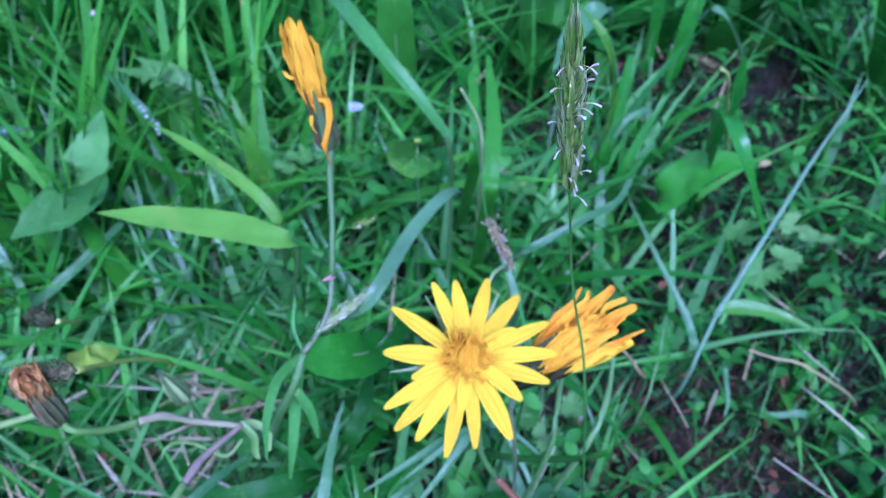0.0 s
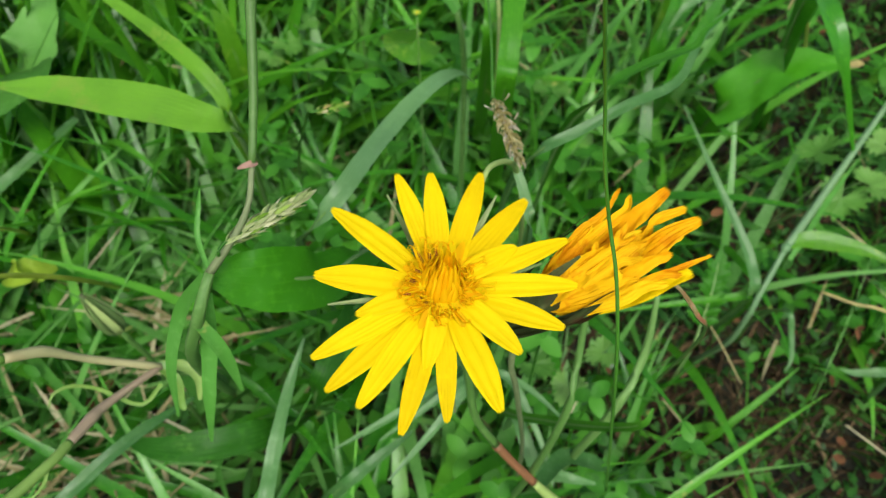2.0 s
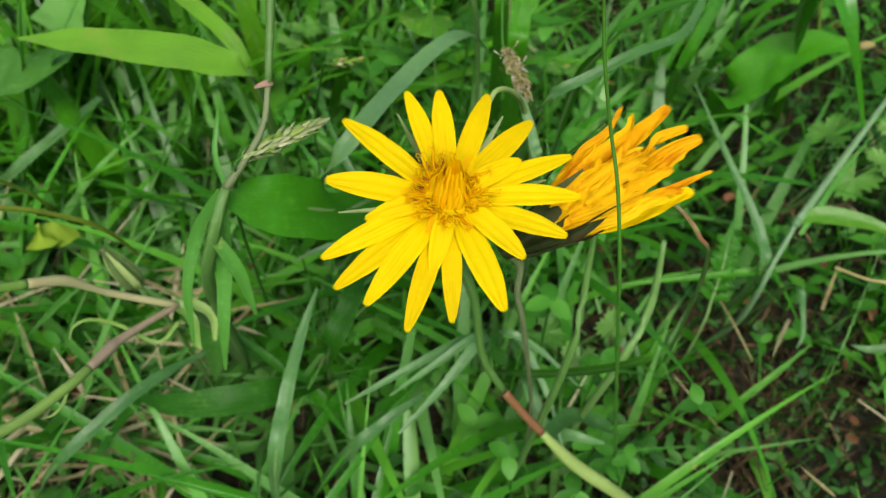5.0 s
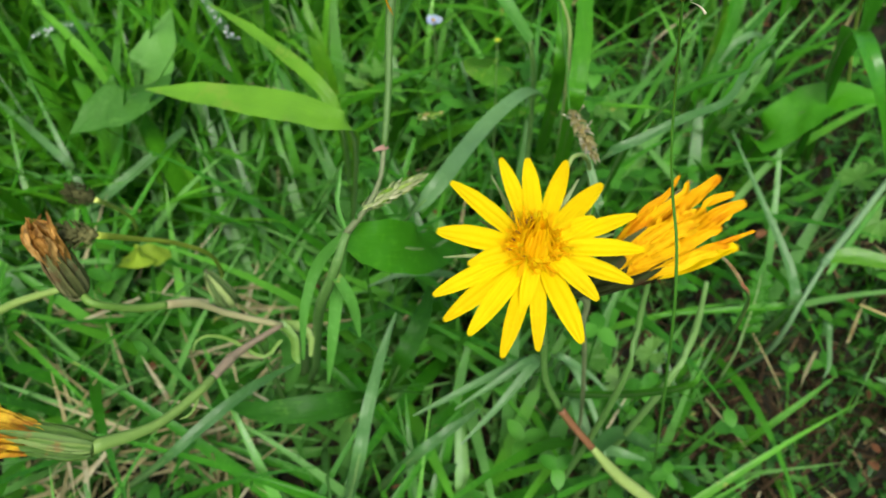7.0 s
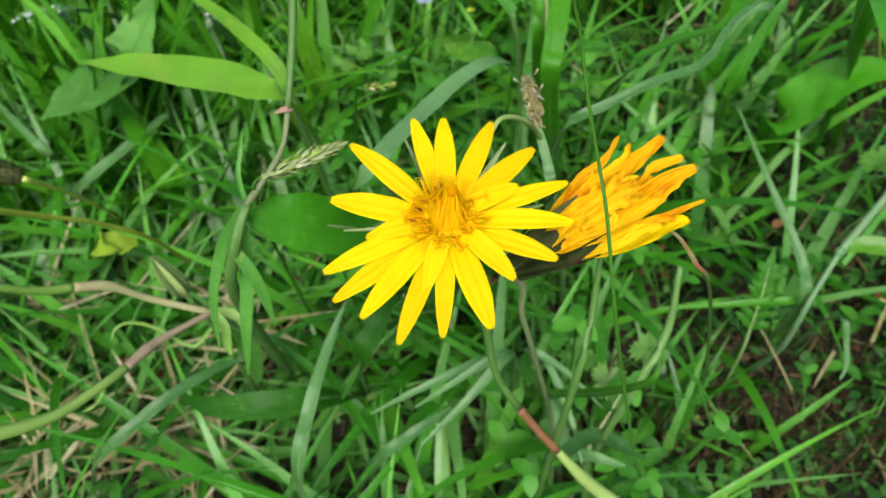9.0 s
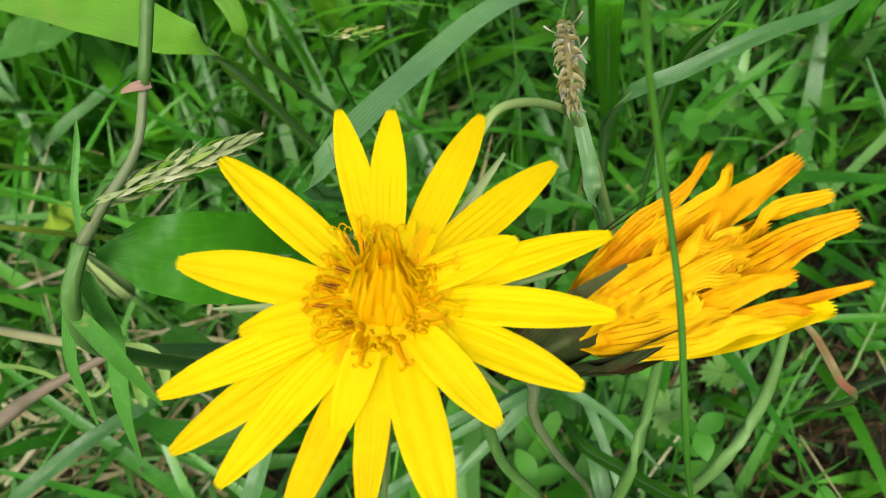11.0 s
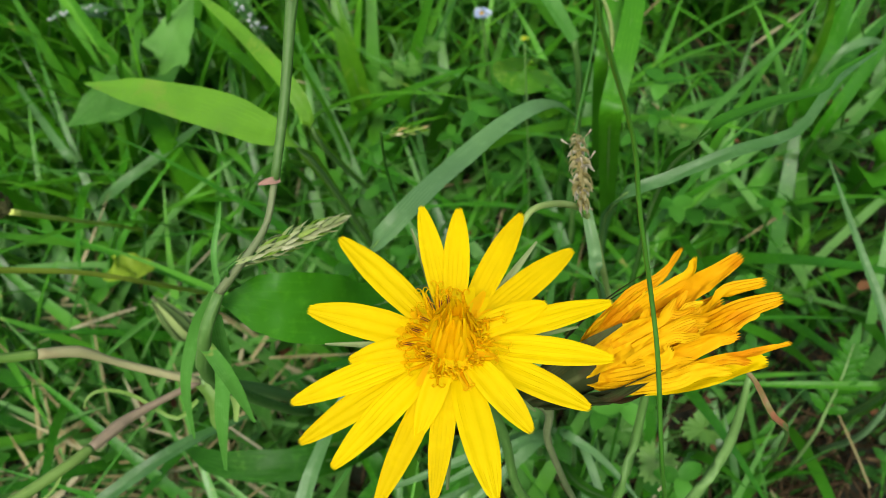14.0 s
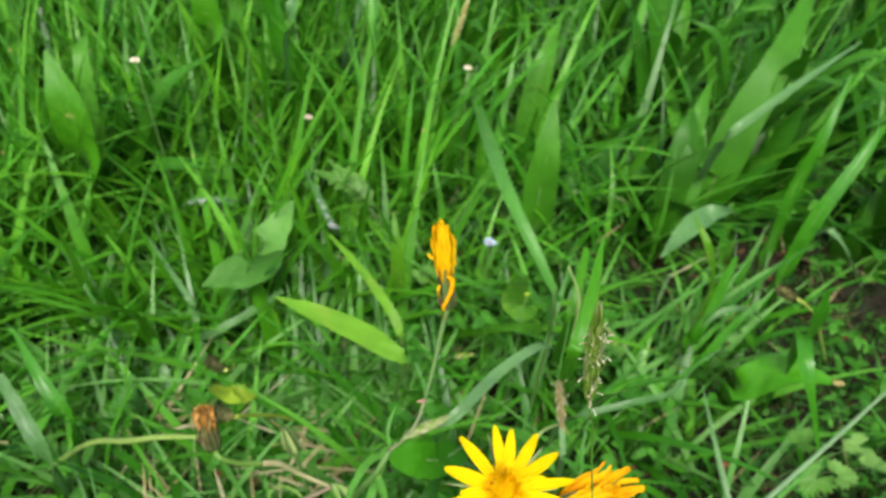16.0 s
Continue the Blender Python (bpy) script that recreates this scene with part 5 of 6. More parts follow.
leaf("bent_blade", [(0.0104, 0.161, 0.1612), (-0.0037, 0.1711, 0.178), (-0.0204, 0.1905, 0.19), (-0.0388, 0.231, 0.19), (-0.0625, 0.3334, 0.15), (-0.1143, 0.6224, 0)], [0.0045, 0.0064, 0.0072, 0.0085, 0.009, 0.007, 0.0053], PALE_GRASS, "long bent pale green grass blade", "grass blade", fold=0.3)
plain_stem("plant_stalk", [(0.0104, 0.161, 0.1612), (0.014, 0.158, 0.13), (0.016, 0.156, 0.0)], [0.0012, 0.0012, 0.0012], STEM, "thin green stalk under the bent blade")
leaf("upright_blade", [(0.0303, 0.1782, 0.1938), (0.0287, 0.1511, 0.1920), (0.0268, 0.1301, 0.1886), (0.0240, 0.1129, 0.1818), (0.0236, 0.1105, 0.1674), (0.031, 0.158, 0.06), (0.034, 0.18, 0)], [0.002, 0.0062, 0.0072, 0.007, 0.006, 0.005], BRIGHT, "upright bright green grass blade", "grass blade", fold=0.15, up=(0, -0.9, 0.45))
leaf("upright_blade", [(0.0227, 0.1758, 0.1862), (0.0220, 0.1573, 0.1846), (0.0215, 0.1419, 0.1791), (0.0209, 0.1364, 0.1622), (0.026, 0.19, 0.06), (0.028, 0.21, 0)], [0.003, 0.006, 0.0066, 0.006, 0.005], BRIGHT, "upright round-tipped green grass blade", "grass blade", fold=0.15, up=(0, -0.9, 0.45))
leaf("strap_leaf", [(-0.0094, 0.322, 0.18), (-0.0072, 0.3017, 0.15), (-0.0066, 0.2977, 0.11), (-0.0012, 0.3043, 0.06), (0.0082, 0.3433, 0)], [0.003, 0.016, 0.024, 0.025, 0.02, 0.01], STRAP, "broad ribbed green strap leaf", fold=0.12)
leaf("yellow_tipped_leaf", [(0.189, 0.172, 0.1188), (0.1699, 0.18, 0.112), (0.1549, 0.182, 0.1), (0.1431, 0.1849, 0.075), (0.1615, 0.2299, 0)], [0.003, 0.014, 0.022, 0.023, 0.016, 0.008], LEAF_BROAD, "broad green leaf with a withered yellow tip", fold=0.25)
leaf("pale_blade", [(0.1077, 0.1495, 0.1196), (0.1182, 0.1179, 0.1071), (0.1252, 0.0996, 0.0989), (0.1296, 0.086, 0.0919), (0.1302, 0.0769, 0.081), (0.14, 0.1, 0)], [0.0006, 0.003, 0.0042, 0.005, 0.0056, 0.005, 0.0045], GLAUCOUS, "narrow pale arching grass blade", "grass blade", fold=0.3)
for pts, w in (([(-0.0209, 0.0073, 0.1192), (-0.0061, 0.0156, 0.1246), (0.0078, 0.0253, 0.1249)], 0.0036),
               ([(-0.0183, -0.0046, 0.1162), (-0.0039, 0.0098, 0.12), (0.0093, 0.0245, 0.1242)], 0.0042),
               ([(-0.0358, 0.005, 0.1183), (-0.0189, 0.0125, 0.123), (0.0025, 0.0261, 0.1196)], 0.0038),
               ([(0.0425, 0.0143, 0.1079), (0.029, 0.0242, 0.1164), (0.0179, 0.0289, 0.1207)], 0.0032),
               ([(0.049, -0.005, 0.1052), (0.0391, -0.0031, 0.1073), (0.0306, 0.0033, 0.1001)], 0.0056),
               ([(0.0349, -0.0053, 0.1058), (0.0309, 0.01, 0.1116), (0.0235, 0.0257, 0.1179)], 0.003)):
    root = Vector(pts[-1]) * 0.6 + Vector((0.007, 0.016, 0.0))
    leaf("tuft_blade", pts + [(root.x, root.y + 0.004, 0.1), (root.x + 0.002, root.y + 0.018, 0.04), (root.x + 0.003, root.y + 0.026, 0)], [w * 0.2, w * 0.7, w, w, w * 0.8, w * 0.7, w * 0.6], GLAUCOUS, "pale grey-green blade of a tuft below the yellow flower", "grass blade", fold=0.3, group="")
leaf("level_blade", [(0.0697, 0.0739, 0.0763), (0.1005, 0.0755, 0.0793), (0.1241, 0.0776, 0.0794), (0.1337, 0.0788, 0.0759), (0.145, 0.1, 0)], [0.0006, 0.0026, 0.0034, 0.0036, 0.003], BRIGHT, "narrow green grass blade bent level", "grass blade", fold=0.3)
leaf("curl_blade", [(0.1489, 0.0539, 0.0557), (0.1514, 0.0586, 0.0592), (0.1512, 0.067, 0.0657), (0.1497, 0.0743, 0.0714), (0.15, 0.085, 0.05), (0.155, 0.1, 0)], [0.0006, 0.0026, 0.0034, 0.0034, 0.003], GLAUCOUS, "short hanging grey-green grass blade", "grass blade", fold=0.3)
leaf("aslant_blade", [(0.1549, 0.055, 0.0562), (0.1393, 0.045, 0.0495), (0.1201, 0.0343, 0.0361), (0.105, 0.03, 0)], [0.0005, 0.0026, 0.0036, 0.0036], BRIGHT, "slanting fresh green grass blade over the litter", "grass blade", fold=0.3)
leaf("grey_tip", [(0.1675, 0.0504, 0.0644), (0.1737, 0.049, 0.063), (0.1892, 0.0481, 0.0613), (0.21, 0.06, 0)], [0.0004, 0.0034, 0.0052, 0.0046], GLAUCOUS, "short grey-green blade tip over the litter", "grass blade", fold=0.3)
plain_stem("dry_stalk", [(0.1573, 0.0732, 0.0891), (0.1706, 0.0696, 0.0854), (0.1859, 0.0665, 0.082), (0.23, 0.07, 0.04), (0.26, 0.08, 0)], [0.0005, 0.0007, 0.0007], CHAFF, "thin straw-coloured dry grass stalk", "stem")


def jointed_grass():
    """A stout grass stalk lying aslant, with a swollen joint and the leaf that leaves it."""
    th = thing("jointed_grass", (0.13, 0.085, ground_z(0.13, 0.085)), "stout grey-green grass stalk with a swollen joint and one leaf", "grass")
    joint = (0.1436, 0.0905, 0.0969)
    bm = B()
    tube(bm, [(0.13, 0.085, 0), (0.1288, 0.0705, 0.05), (0.1293, 0.0698, 0.0756), (0.1329, 0.0757, 0.0862), joint], [0.0014, 0.0013, 0.0012, 0.0012, 0.0012], 10, 22)
    part("lower_stalk", bm, STEM_WAXY, th)
    bm = B()
    blob(bm, joint, (0.0021, 0.0021, 0.0024), (0.6, 0.6, 0.2), 5, 0.05)
    part("joint", bm, STEM_WAXY, th, "swollen pale joint")
    bm = B()
    tube(bm, [joint, (0.1567, 0.1048, 0.1009), (0.1698, 0.1193, 0.1049), (0.1981, 0.1504, 0.1145), (0.217, 0.1711, 0.1229), (0.26, 0.215, 0.14)], [0.0016, 0.0016, 0.0014, 0.0012, 0.001, 0.0004], 10, 26)
    part("upper_stalk", bm, STEM_WAXY, th)
    bm = B()
    ribbon(bm, [joint, (0.1508, 0.0928, 0.0983), (0.1614, 0.0912, 0.0989), (0.1773, 0.0862, 0.0978), (0.1954, 0.0754, 0.0946)], [0.0026, 0.0052, 0.0078, 0.0078, 0.0058, 0.003, 0.0006], (0, -0.3, 0.95), 20, 6, 0.2, 0, 0.04, 0.2, random.Random(3))
    part("leaf", bm, LEAF, th, "bright green leaf from the joint")
    bm = B()
    ribbon(bm, [(0.145, 0.0864, 0.0938), (0.1534, 0.0961, 0.0982), (0.1668, 0.1118, 0.0993), (0.1876, 0.1338, 0.1023)], [0.0018, 0.0026, 0.0026, 0.0018, 0.0004], (0, -0.3, 0.95), 14, 4, 0.4, 0, 0.04, 0.2, random.Random(4))
    part("sheath_blade", bm, PALE_GRASS, th, "narrow pale blade beside the stalk")
    return th


jointed_grass()
leaf("leaning_blade", [(0.0831, 0.0969, 0.2132), (0.0702, 0.0807, 0.2168), (0.0618, 0.0678, 0.2139), (0.0474, 0.0593, 0.2146), (0.0343, 0.0537, 0.2113), (0.0229, 0.0542, 0.1999), (0.0253, 0.0972, 0.12), (0.03, 0.14, 0)], [0.0012, 0.0024, 0.0032, 0.0035, 0.0035, 0.003, 0.0026], GLAUCOUS, "pale green blade with a bent tip leaning across", "grass blade", fold=0.2)
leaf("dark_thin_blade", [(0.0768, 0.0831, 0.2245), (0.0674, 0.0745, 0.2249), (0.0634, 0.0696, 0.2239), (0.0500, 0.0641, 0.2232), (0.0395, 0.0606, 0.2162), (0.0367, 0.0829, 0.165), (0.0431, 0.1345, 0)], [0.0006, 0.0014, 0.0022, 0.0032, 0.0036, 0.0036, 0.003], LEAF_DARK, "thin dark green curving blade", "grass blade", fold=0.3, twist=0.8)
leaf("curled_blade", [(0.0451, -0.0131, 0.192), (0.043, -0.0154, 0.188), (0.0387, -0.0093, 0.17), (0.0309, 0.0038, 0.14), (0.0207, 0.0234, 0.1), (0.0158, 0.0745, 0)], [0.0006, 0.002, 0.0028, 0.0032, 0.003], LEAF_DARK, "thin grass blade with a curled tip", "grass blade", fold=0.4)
leaf("pale_upright_blade", [(-0.0410, 0.0258, 0.1557), (-0.0452, 0.0126, 0.1512), (-0.0490, -0.0062, 0.1467), (-0.0535, -0.0210, 0.1287), (-0.0747, -0.001, 0)], [0.0007, 0.0036, 0.0050, 0.0054, 0.0043], GLAUCOUS, "pale green grass blade", "grass blade", fold=0.3)
leaf("slanting_blade", [(-0.0787, 0.0198, 0.1287), (-0.0903, 0.0059, 0.1377), (-0.1035, -0.0073, 0.1377), (-0.1236, -0.0158, 0.1197), (-0.1863, 0.0145, 0)], [0.0014, 0.0043, 0.0050, 0.0036, 0.0029], GLAUCOUS, "slanting grey-green grass blade", "grass blade", fold=0.3)
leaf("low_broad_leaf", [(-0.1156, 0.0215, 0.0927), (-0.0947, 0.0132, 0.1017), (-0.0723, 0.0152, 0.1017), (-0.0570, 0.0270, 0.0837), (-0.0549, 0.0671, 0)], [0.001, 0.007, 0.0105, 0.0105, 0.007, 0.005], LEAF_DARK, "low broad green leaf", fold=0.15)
# the dark leaf green here paints in the shade below the flower
leaf("dark_low_blade", [(-0.0302, 0.0540, 0.1287), (-0.0351, 0.0346, 0.1287), (-0.0432, 0.0267, 0.1107), (-0.0579, 0.0653, 0)], [0.002, 0.007, 0.008, 0.007, 0.005], LEAF_DARK, "low blade below the flower, its green darkened for the shade there", fold=0.2)
leaf("grey_blade", [(-0.0549, 0.0529, 0.13), (-0.0413, 0.0554, 0.135), (-0.0259, 0.0592, 0.13), (-0.0114, 0.08, 0.09), (0.0005, 0.1283, 0)], [0.0007, 0.0029, 0.0036, 0.0036, 0.0029], GLAUCOUS, "thin arched grey-green grass blade", "grass blade", fold=0.3)
leaf("grey_blade", [(-0.0108, 0.0207, 0.09), (-0.0244, 0.0104, 0.09), (-0.0381, 0.0031, 0.08), (-0.0621, 0.0133, 0)], [0.0014, 0.0043, 0.0050, 0.0050, 0.0036], GLAUCOUS, "grey-green blade below the flower", "grass blade", fold=0.3)
leaf("grey_blade", [(-0.1637, 0.1764, 0.09), (-0.1778, 0.1534, 0.09), (-0.2002, 0.1361, 0.08), (-0.2515, 0.1478, 0.03), (-0.2774, 0.1562, 0)], [0.0043, 0.0068, 0.0072, 0.0065, 0.0043], GLAUCOUS, "wide slanting grey-green grass blade", "grass blade", fold=0.25)
leaf("grey_blade", [(-0.2739, 0.1998, 0.09), (-0.234, 0.1625, 0.1), (-0.2131, 0.1464, 0.09), (-0.2514, 0.2003, 0)], [0.0022, 0.0043, 0.0050, 0.0043], GLAUCOUS, "narrow grey-green grass blade", "grass blade", fold=0.25)
leaf("reed_blade", [(0.1711, 0.1212, 0.12), (0.1461, 0.1344, 0.17), (0.1501, 0.1679, 0.16), (0.1763, 0.2027, 0.08), (0.2085, 0.2413, 0)], [0.002, 0.008, 0.01, 0.011, 0.009], BROAD, "tall bright grass blade", "grass blade", fold=0.3)
leaf("bright_blade", [(0.1376, 0.2014, 0.15), (0.1241, 0.1905, 0.13), (0.1148, 0.1866, 0.09), (0.1333, 0.2391, 0)], [0.0006, 0.005, 0.006, 0.006], BROAD, "bright narrow grass blade", "grass blade", fold=0.3)
leaf("bright_blade", [(0.122, 0.2319, 0.15), (0.1183, 0.2199, 0.12), (0.112, 0.2098, 0.08), (0.1292, 0.2492, 0)], [0.003, 0.008, 0.01, 0.008], BROAD, "bright broad grass blade", "grass blade", fold=0.3)
leaf("yellowing_leaf", [(-0.1479, 0.0881, 0.1017), (-0.1540, 0.0834, 0.1062), (-0.1648, 0.0844, 0.1017), (-0.2271, 0.1492, 0)], [0.004, 0.011, 0.012, 0.007, 0.002], YELLOW_LEAF, "small yellowing leaf low in the grass", fold=0.15)
bm = B()
tube(bm, [(0.187, 0.1722, 0.1186), (0.1905, 0.1722, 0.1196), (0.1935, 0.1722, 0.1194)], [0.0016, 0.002, 0.0009], 8, 6)
single("withered_leaf_tip", bm, CHAFF, (0.187, 0.1722, 0.1186), "curled pale yellow dry tip on the broad leaf", "leaf tip")
leaf("dew_blade", [(-0.2571, 0.2149, 0.1), (-0.2383, 0.2076, 0.125), (-0.2223, 0.2088, 0.13), (-0.2098, 0.2164, 0.125), (-0.2209, 0.2681, 0.08), (-0.2525, 0.3504, 0)], [0.002, 0.005, 0.006, 0.006, 0.005], GLAUCOUS, "bowed pale grass blade with dew drops", "grass blade", fold=0.2)
leaf("dew_blade", [(-0.1738, 0.2561, 0.13), (-0.1543, 0.2268, 0.135), (-0.1442, 0.2185, 0.125), (-0.1442, 0.237, 0.09), (-0.172, 0.3203, 0)], [0.003, 0.006, 0.007, 0.006, 0.005], GLAUCOUS, "slanting pale grass blade with dew drops", "grass blade", fold=0.2)
leaf("grey_curve", [(0.0141, 0.0446, 0.2187), (0.0163, 0.0401, 0.2151), (0.0188, 0.0330, 0.2094), (0.0205, 0.0330, 0.1974), (0.0320, 0.08, 0.09), (0.0388, 0.11, 0)], [0.001, 0.0026, 0.0032, 0.0034, 0.0034, 0.003], GLAUCOUS, "curved grey-green grass blade", "grass blade", fold=0.35)
leaf("tall_curve", [(0.0788, 0.2055, 0.2), (0.0898, 0.1903, 0.19), (0.1036, 0.1973, 0.15), (0.1104, 0.2152, 0.08), (0.1263, 0.2566, 0)], [0.0008, 0.006, 0.008, 0.008, 0.006], LEAF, "tall curved bright grass blade", "grass blade", fold=0.35)
leaf("arched_blade", [(0.1104, 0.1962, 0.12), (0.1175, 0.2004, 0.13), (0.133, 0.2114, 0.125), (0.1635, 0.2512, 0.08), (0.1987, 0.3054, 0)], [0.001, 0.004, 0.005, 0.005, 0.004], GLAUCOUS, "small arched grass blade", "grass blade", fold=0.3)
leaf("arched_blade", [(0.1916, 0.3021, 0.12), (0.1919, 0.2865, 0.14), (0.2126, 0.2928, 0.12), (0.2539, 0.3305, 0.06), (0.2893, 0.3681, 0)], [0.002, 0.006, 0.007, 0.006, 0.005], GLAUCOUS, "arched pale grass blade", "grass blade", fold=0.3)
plain_stem("plant_stalk", [(0.0049, 0.0138, 0.2414), (0.0066, 0.0176, 0.2414), (0.0097, 0.0231, 0.2366), (0.0135, 0.0318, 0.2258), (0.0170, 0.0396, 0.2126), (0.0222, 0.0484, 0.1828), (0.0340, 0.09, 0.08), (0.0388, 0.115, 0)], [0.0005, 0.0006, 0.0007, 0.0008, 0.001], STEM_PALE, "thin hooked pale green stalk")
plain_stem("plant_stalk", [(0.0112, 0.1302, 0.215), (0.0215, 0.1316, 0.19), (0.0242, 0.1316, 0.15), (0.039, 0.2021, 0)], [0.0004, 0.0007, 0.0009, 0.001], STEM_PALE, "thin upright pale green stalk")
plain_stem("plant_stalk", [(0.0305, 0.007, 0.2125), (0.03, 0.0031, 0.2007), (0.0293, -0.0014, 0.1921), (0.0266, -0.0105, 0.1806), (0.0235, -0.008, 0.12), (0.022, 0.01, 0)], [0.0006, 0.0009, 0.001, 0.0011, 0.0012], STEM, "curved pale stalk under the faded flower")
plain_stem("plant_stalk", [(0.0556, 0.022, 0.182), (0.0553, 0.0158, 0.1681), (0.0533, 0.0108, 0.1595), (0.0473, 0.0029, 0.1498), (0.04, 0.004, 0.09), (0.036, 0.012, 0)], [0.0007, 0.0012, 0.0013, 0.0013, 0.0013], STEM, "curved pale stalk beside the faded flower")


def dew(places, seed):
    rng = random.Random(seed)
    bm = B()
    for p in spline(places, 40):
        if rng.random() < 0.55:
            r = rng.uniform(0.0003, 0.0009)
            blob(bm, p + Vector((rng.gauss(0, 0.0012), rng.gauss(0, 0.0012), r * 0.6)), (r, r, r * 0.8), (0, 0, 1), 1, 0.0, 6, 8)
    return single("dew_drops", bm, DEW, places[0], "dew drops on a grass blade, whitened in place of sky glints", "dew", kind="stuff")


dew([(-0.2366, 0.2052, 0.127), (-0.2207, 0.2063, 0.132), (-0.2083, 0.2139, 0.127)], 1)
dew([(-0.1532, 0.2241, 0.137), (-0.1433, 0.216, 0.127), (-0.1423, 0.2265, 0.105)], 2)
dew([(-0.239, 0.2185, 0.115), (-0.2257, 0.2146, 0.122), (-0.2128, 0.2131, 0.122)], 3)
# bindweed-like leaves, round leaves
leaf("triangular_leaf", [(-0.2021, 0.1432, 0.12), (-0.1879, 0.1529, 0.125), (-0.1728, 0.1599, 0.13), (-0.1834, 0.1984, 0.1), (-0.229, 0.2914, 0)], [0.001, 0.018, 0.028, 0.03, 0.012, 0.002], LEAF_DULL, "triangular dull green leaf", fold=0.1)
leaf("triangular_leaf", [(-0.1701, 0.2234, 0.13), (-0.1755, 0.203, 0.12), (-0.188, 0.1982, 0.1), (-0.2414, 0.291, 0)], [0.001, 0.018, 0.027, 0.02, 0.003], LEAF_DULL, "triangular dull green leaf", fold=0.15)
leaf("round_leaf", [(0.0028, 0.1545, 0.15), (-0.0052, 0.1469, 0.155), (-0.0108, 0.1579, 0.15), (-0.0076, 0.2217, 0.1), (-0.0011, 0.3249, 0)], [0.004, 0.014, 0.016, 0.01, 0.002], LEAF, "small round green leaf", fold=0.1)
leaf("pale_pointed_leaf", [(0.0714, 0.2067, 0.16), (0.0835, 0.2261, 0.165), (0.0986, 0.2472, 0.165), (0.1196, 0.2753, 0.15), (0.1917, 0.4509, 0)], [0.0006, 0.012, 0.017, 0.013, 0.006, 0.002], GLAUCOUS, "pale pointed leaf underside", fold=0.25)


leaf("broad_strap", [(-0.3427, 0.2444, 0.2), (-0.328, 0.2291, 0.17), (-0.3266, 0.23, 0.12), (-0.339, 0.2556, 0.03), (-0.3434, 0.2645, 0)], [0.002, 0.018, 0.028, 0.032, 0.026, 0.016, 0.01], BRIGHT, "wide upright green strap leaf", fold=0.12)
leaf("broad_strap", [(-0.3058, 0.2656, 0.18), (-0.3161, 0.2683, 0.14), (-0.3254, 0.2727, 0.08), (-0.347, 0.2926, 0)], [0.006, 0.015, 0.015, 0.012, 0.008], LEAF_DARK, "narrow dark upright strap leaf", fold=0.2)
leaf("broad_strap", [(0.1984, 0.5691, 0.2), (0.1664, 0.4617, 0.17), (0.1464, 0.4212, 0.12), (0.1397, 0.4049, 0.05), (0.1496, 0.4239, 0)], [0.004, 0.02, 0.03, 0.034, 0.03, 0.016], LEAF_DARK, "wide dark green strap leaf", fold=0.15)
leaf("pale_blade", [(0.2126, 0.4445, 0.2), (0.1669, 0.3811, 0.2), (0.134, 0.3426, 0.19), (0.112, 0.3254, 0.17), (0.1259, 0.3966, 0.08), (0.146, 0.4649, 0)], [0.001, 0.006, 0.008, 0.008, 0.008, 0.006], GLAUCOUS, "long pale arching grass blade", "grass blade", fold=0.3)
leaf("bright_blade", [(0.2315, 0.3762, 0.2), (0.2061, 0.3314, 0.17), (0.1911, 0.3119, 0.13), (0.1872, 0.3051, 0.07), (0.201, 0.3345, 0)], [0.001, 0.008, 0.011, 0.011, 0.009], BROAD, "bright slanting grass blade", "grass blade", fold=0.3)
leaf("bright_blade", [(0.1972, 0.3936, 0.2), (0.1874, 0.3611, 0.17), (0.1843, 0.355, 0.12), (0.1851, 0.3436, 0.05), (0.1963, 0.3605, 0)], [0.001, 0.007, 0.009, 0.009, 0.008], BROAD, "bright upright grass blade", "grass blade", fold=0.3)
leaf("pale_blade", [(-0.2017, 0.3495, 0.22), (-0.2029, 0.3254, 0.21), (-0.2153, 0.3429, 0.15), (-0.2267, 0.3672, 0.05), (-0.2317, 0.3773, 0)], [0.003, 0.011, 0.013, 0.012, 0.009], GLAUCOUS, "tall pale upright grass blade", "grass blade", fold=0.3)
leaf("pale_blade", [(-0.1642, 0.3992, 0.22), (-0.1696, 0.3917, 0.19), (-0.1864, 0.4107, 0.13), (-0.2151, 0.4841, 0)], [0.004, 0.016, 0.018, 0.014], GLAUCOUS, "tall pale upright grass blade", "grass blade", fold=0.25)
leaf("bright_blade", [(-0.2355, 0.3483, 0.22), (-0.2298, 0.3561, 0.18), (-0.2302, 0.3693, 0.12), (-0.2536, 0.425, 0)], [0.002, 0.01, 0.012, 0.01], BROAD, "tall bright grass blade", "grass blade", fold=0.3)
leaf("broad_strap", [(-0.2922, 0.3688, 0.22), (-0.2801, 0.3494, 0.19), (-0.2848, 0.3645, 0.13), (-0.3294, 0.4435, 0)], [0.004, 0.02, 0.024, 0.018], BRIGHT, "broad upright green strap leaf", fold=0.2)
leaf("dewy_blade", [(-0.2521, 0.2277, 0.1), (-0.2311, 0.2167, 0.12), (-0.2139, 0.215, 0.12), (-0.2264, 0.2558, 0.05), (-0.2383, 0.2831, 0)], [0.002, 0.006, 0.007, 0.006], GLAUCOUS, "bent pale grass blade wet with dew", "grass blade", fold=0.2)
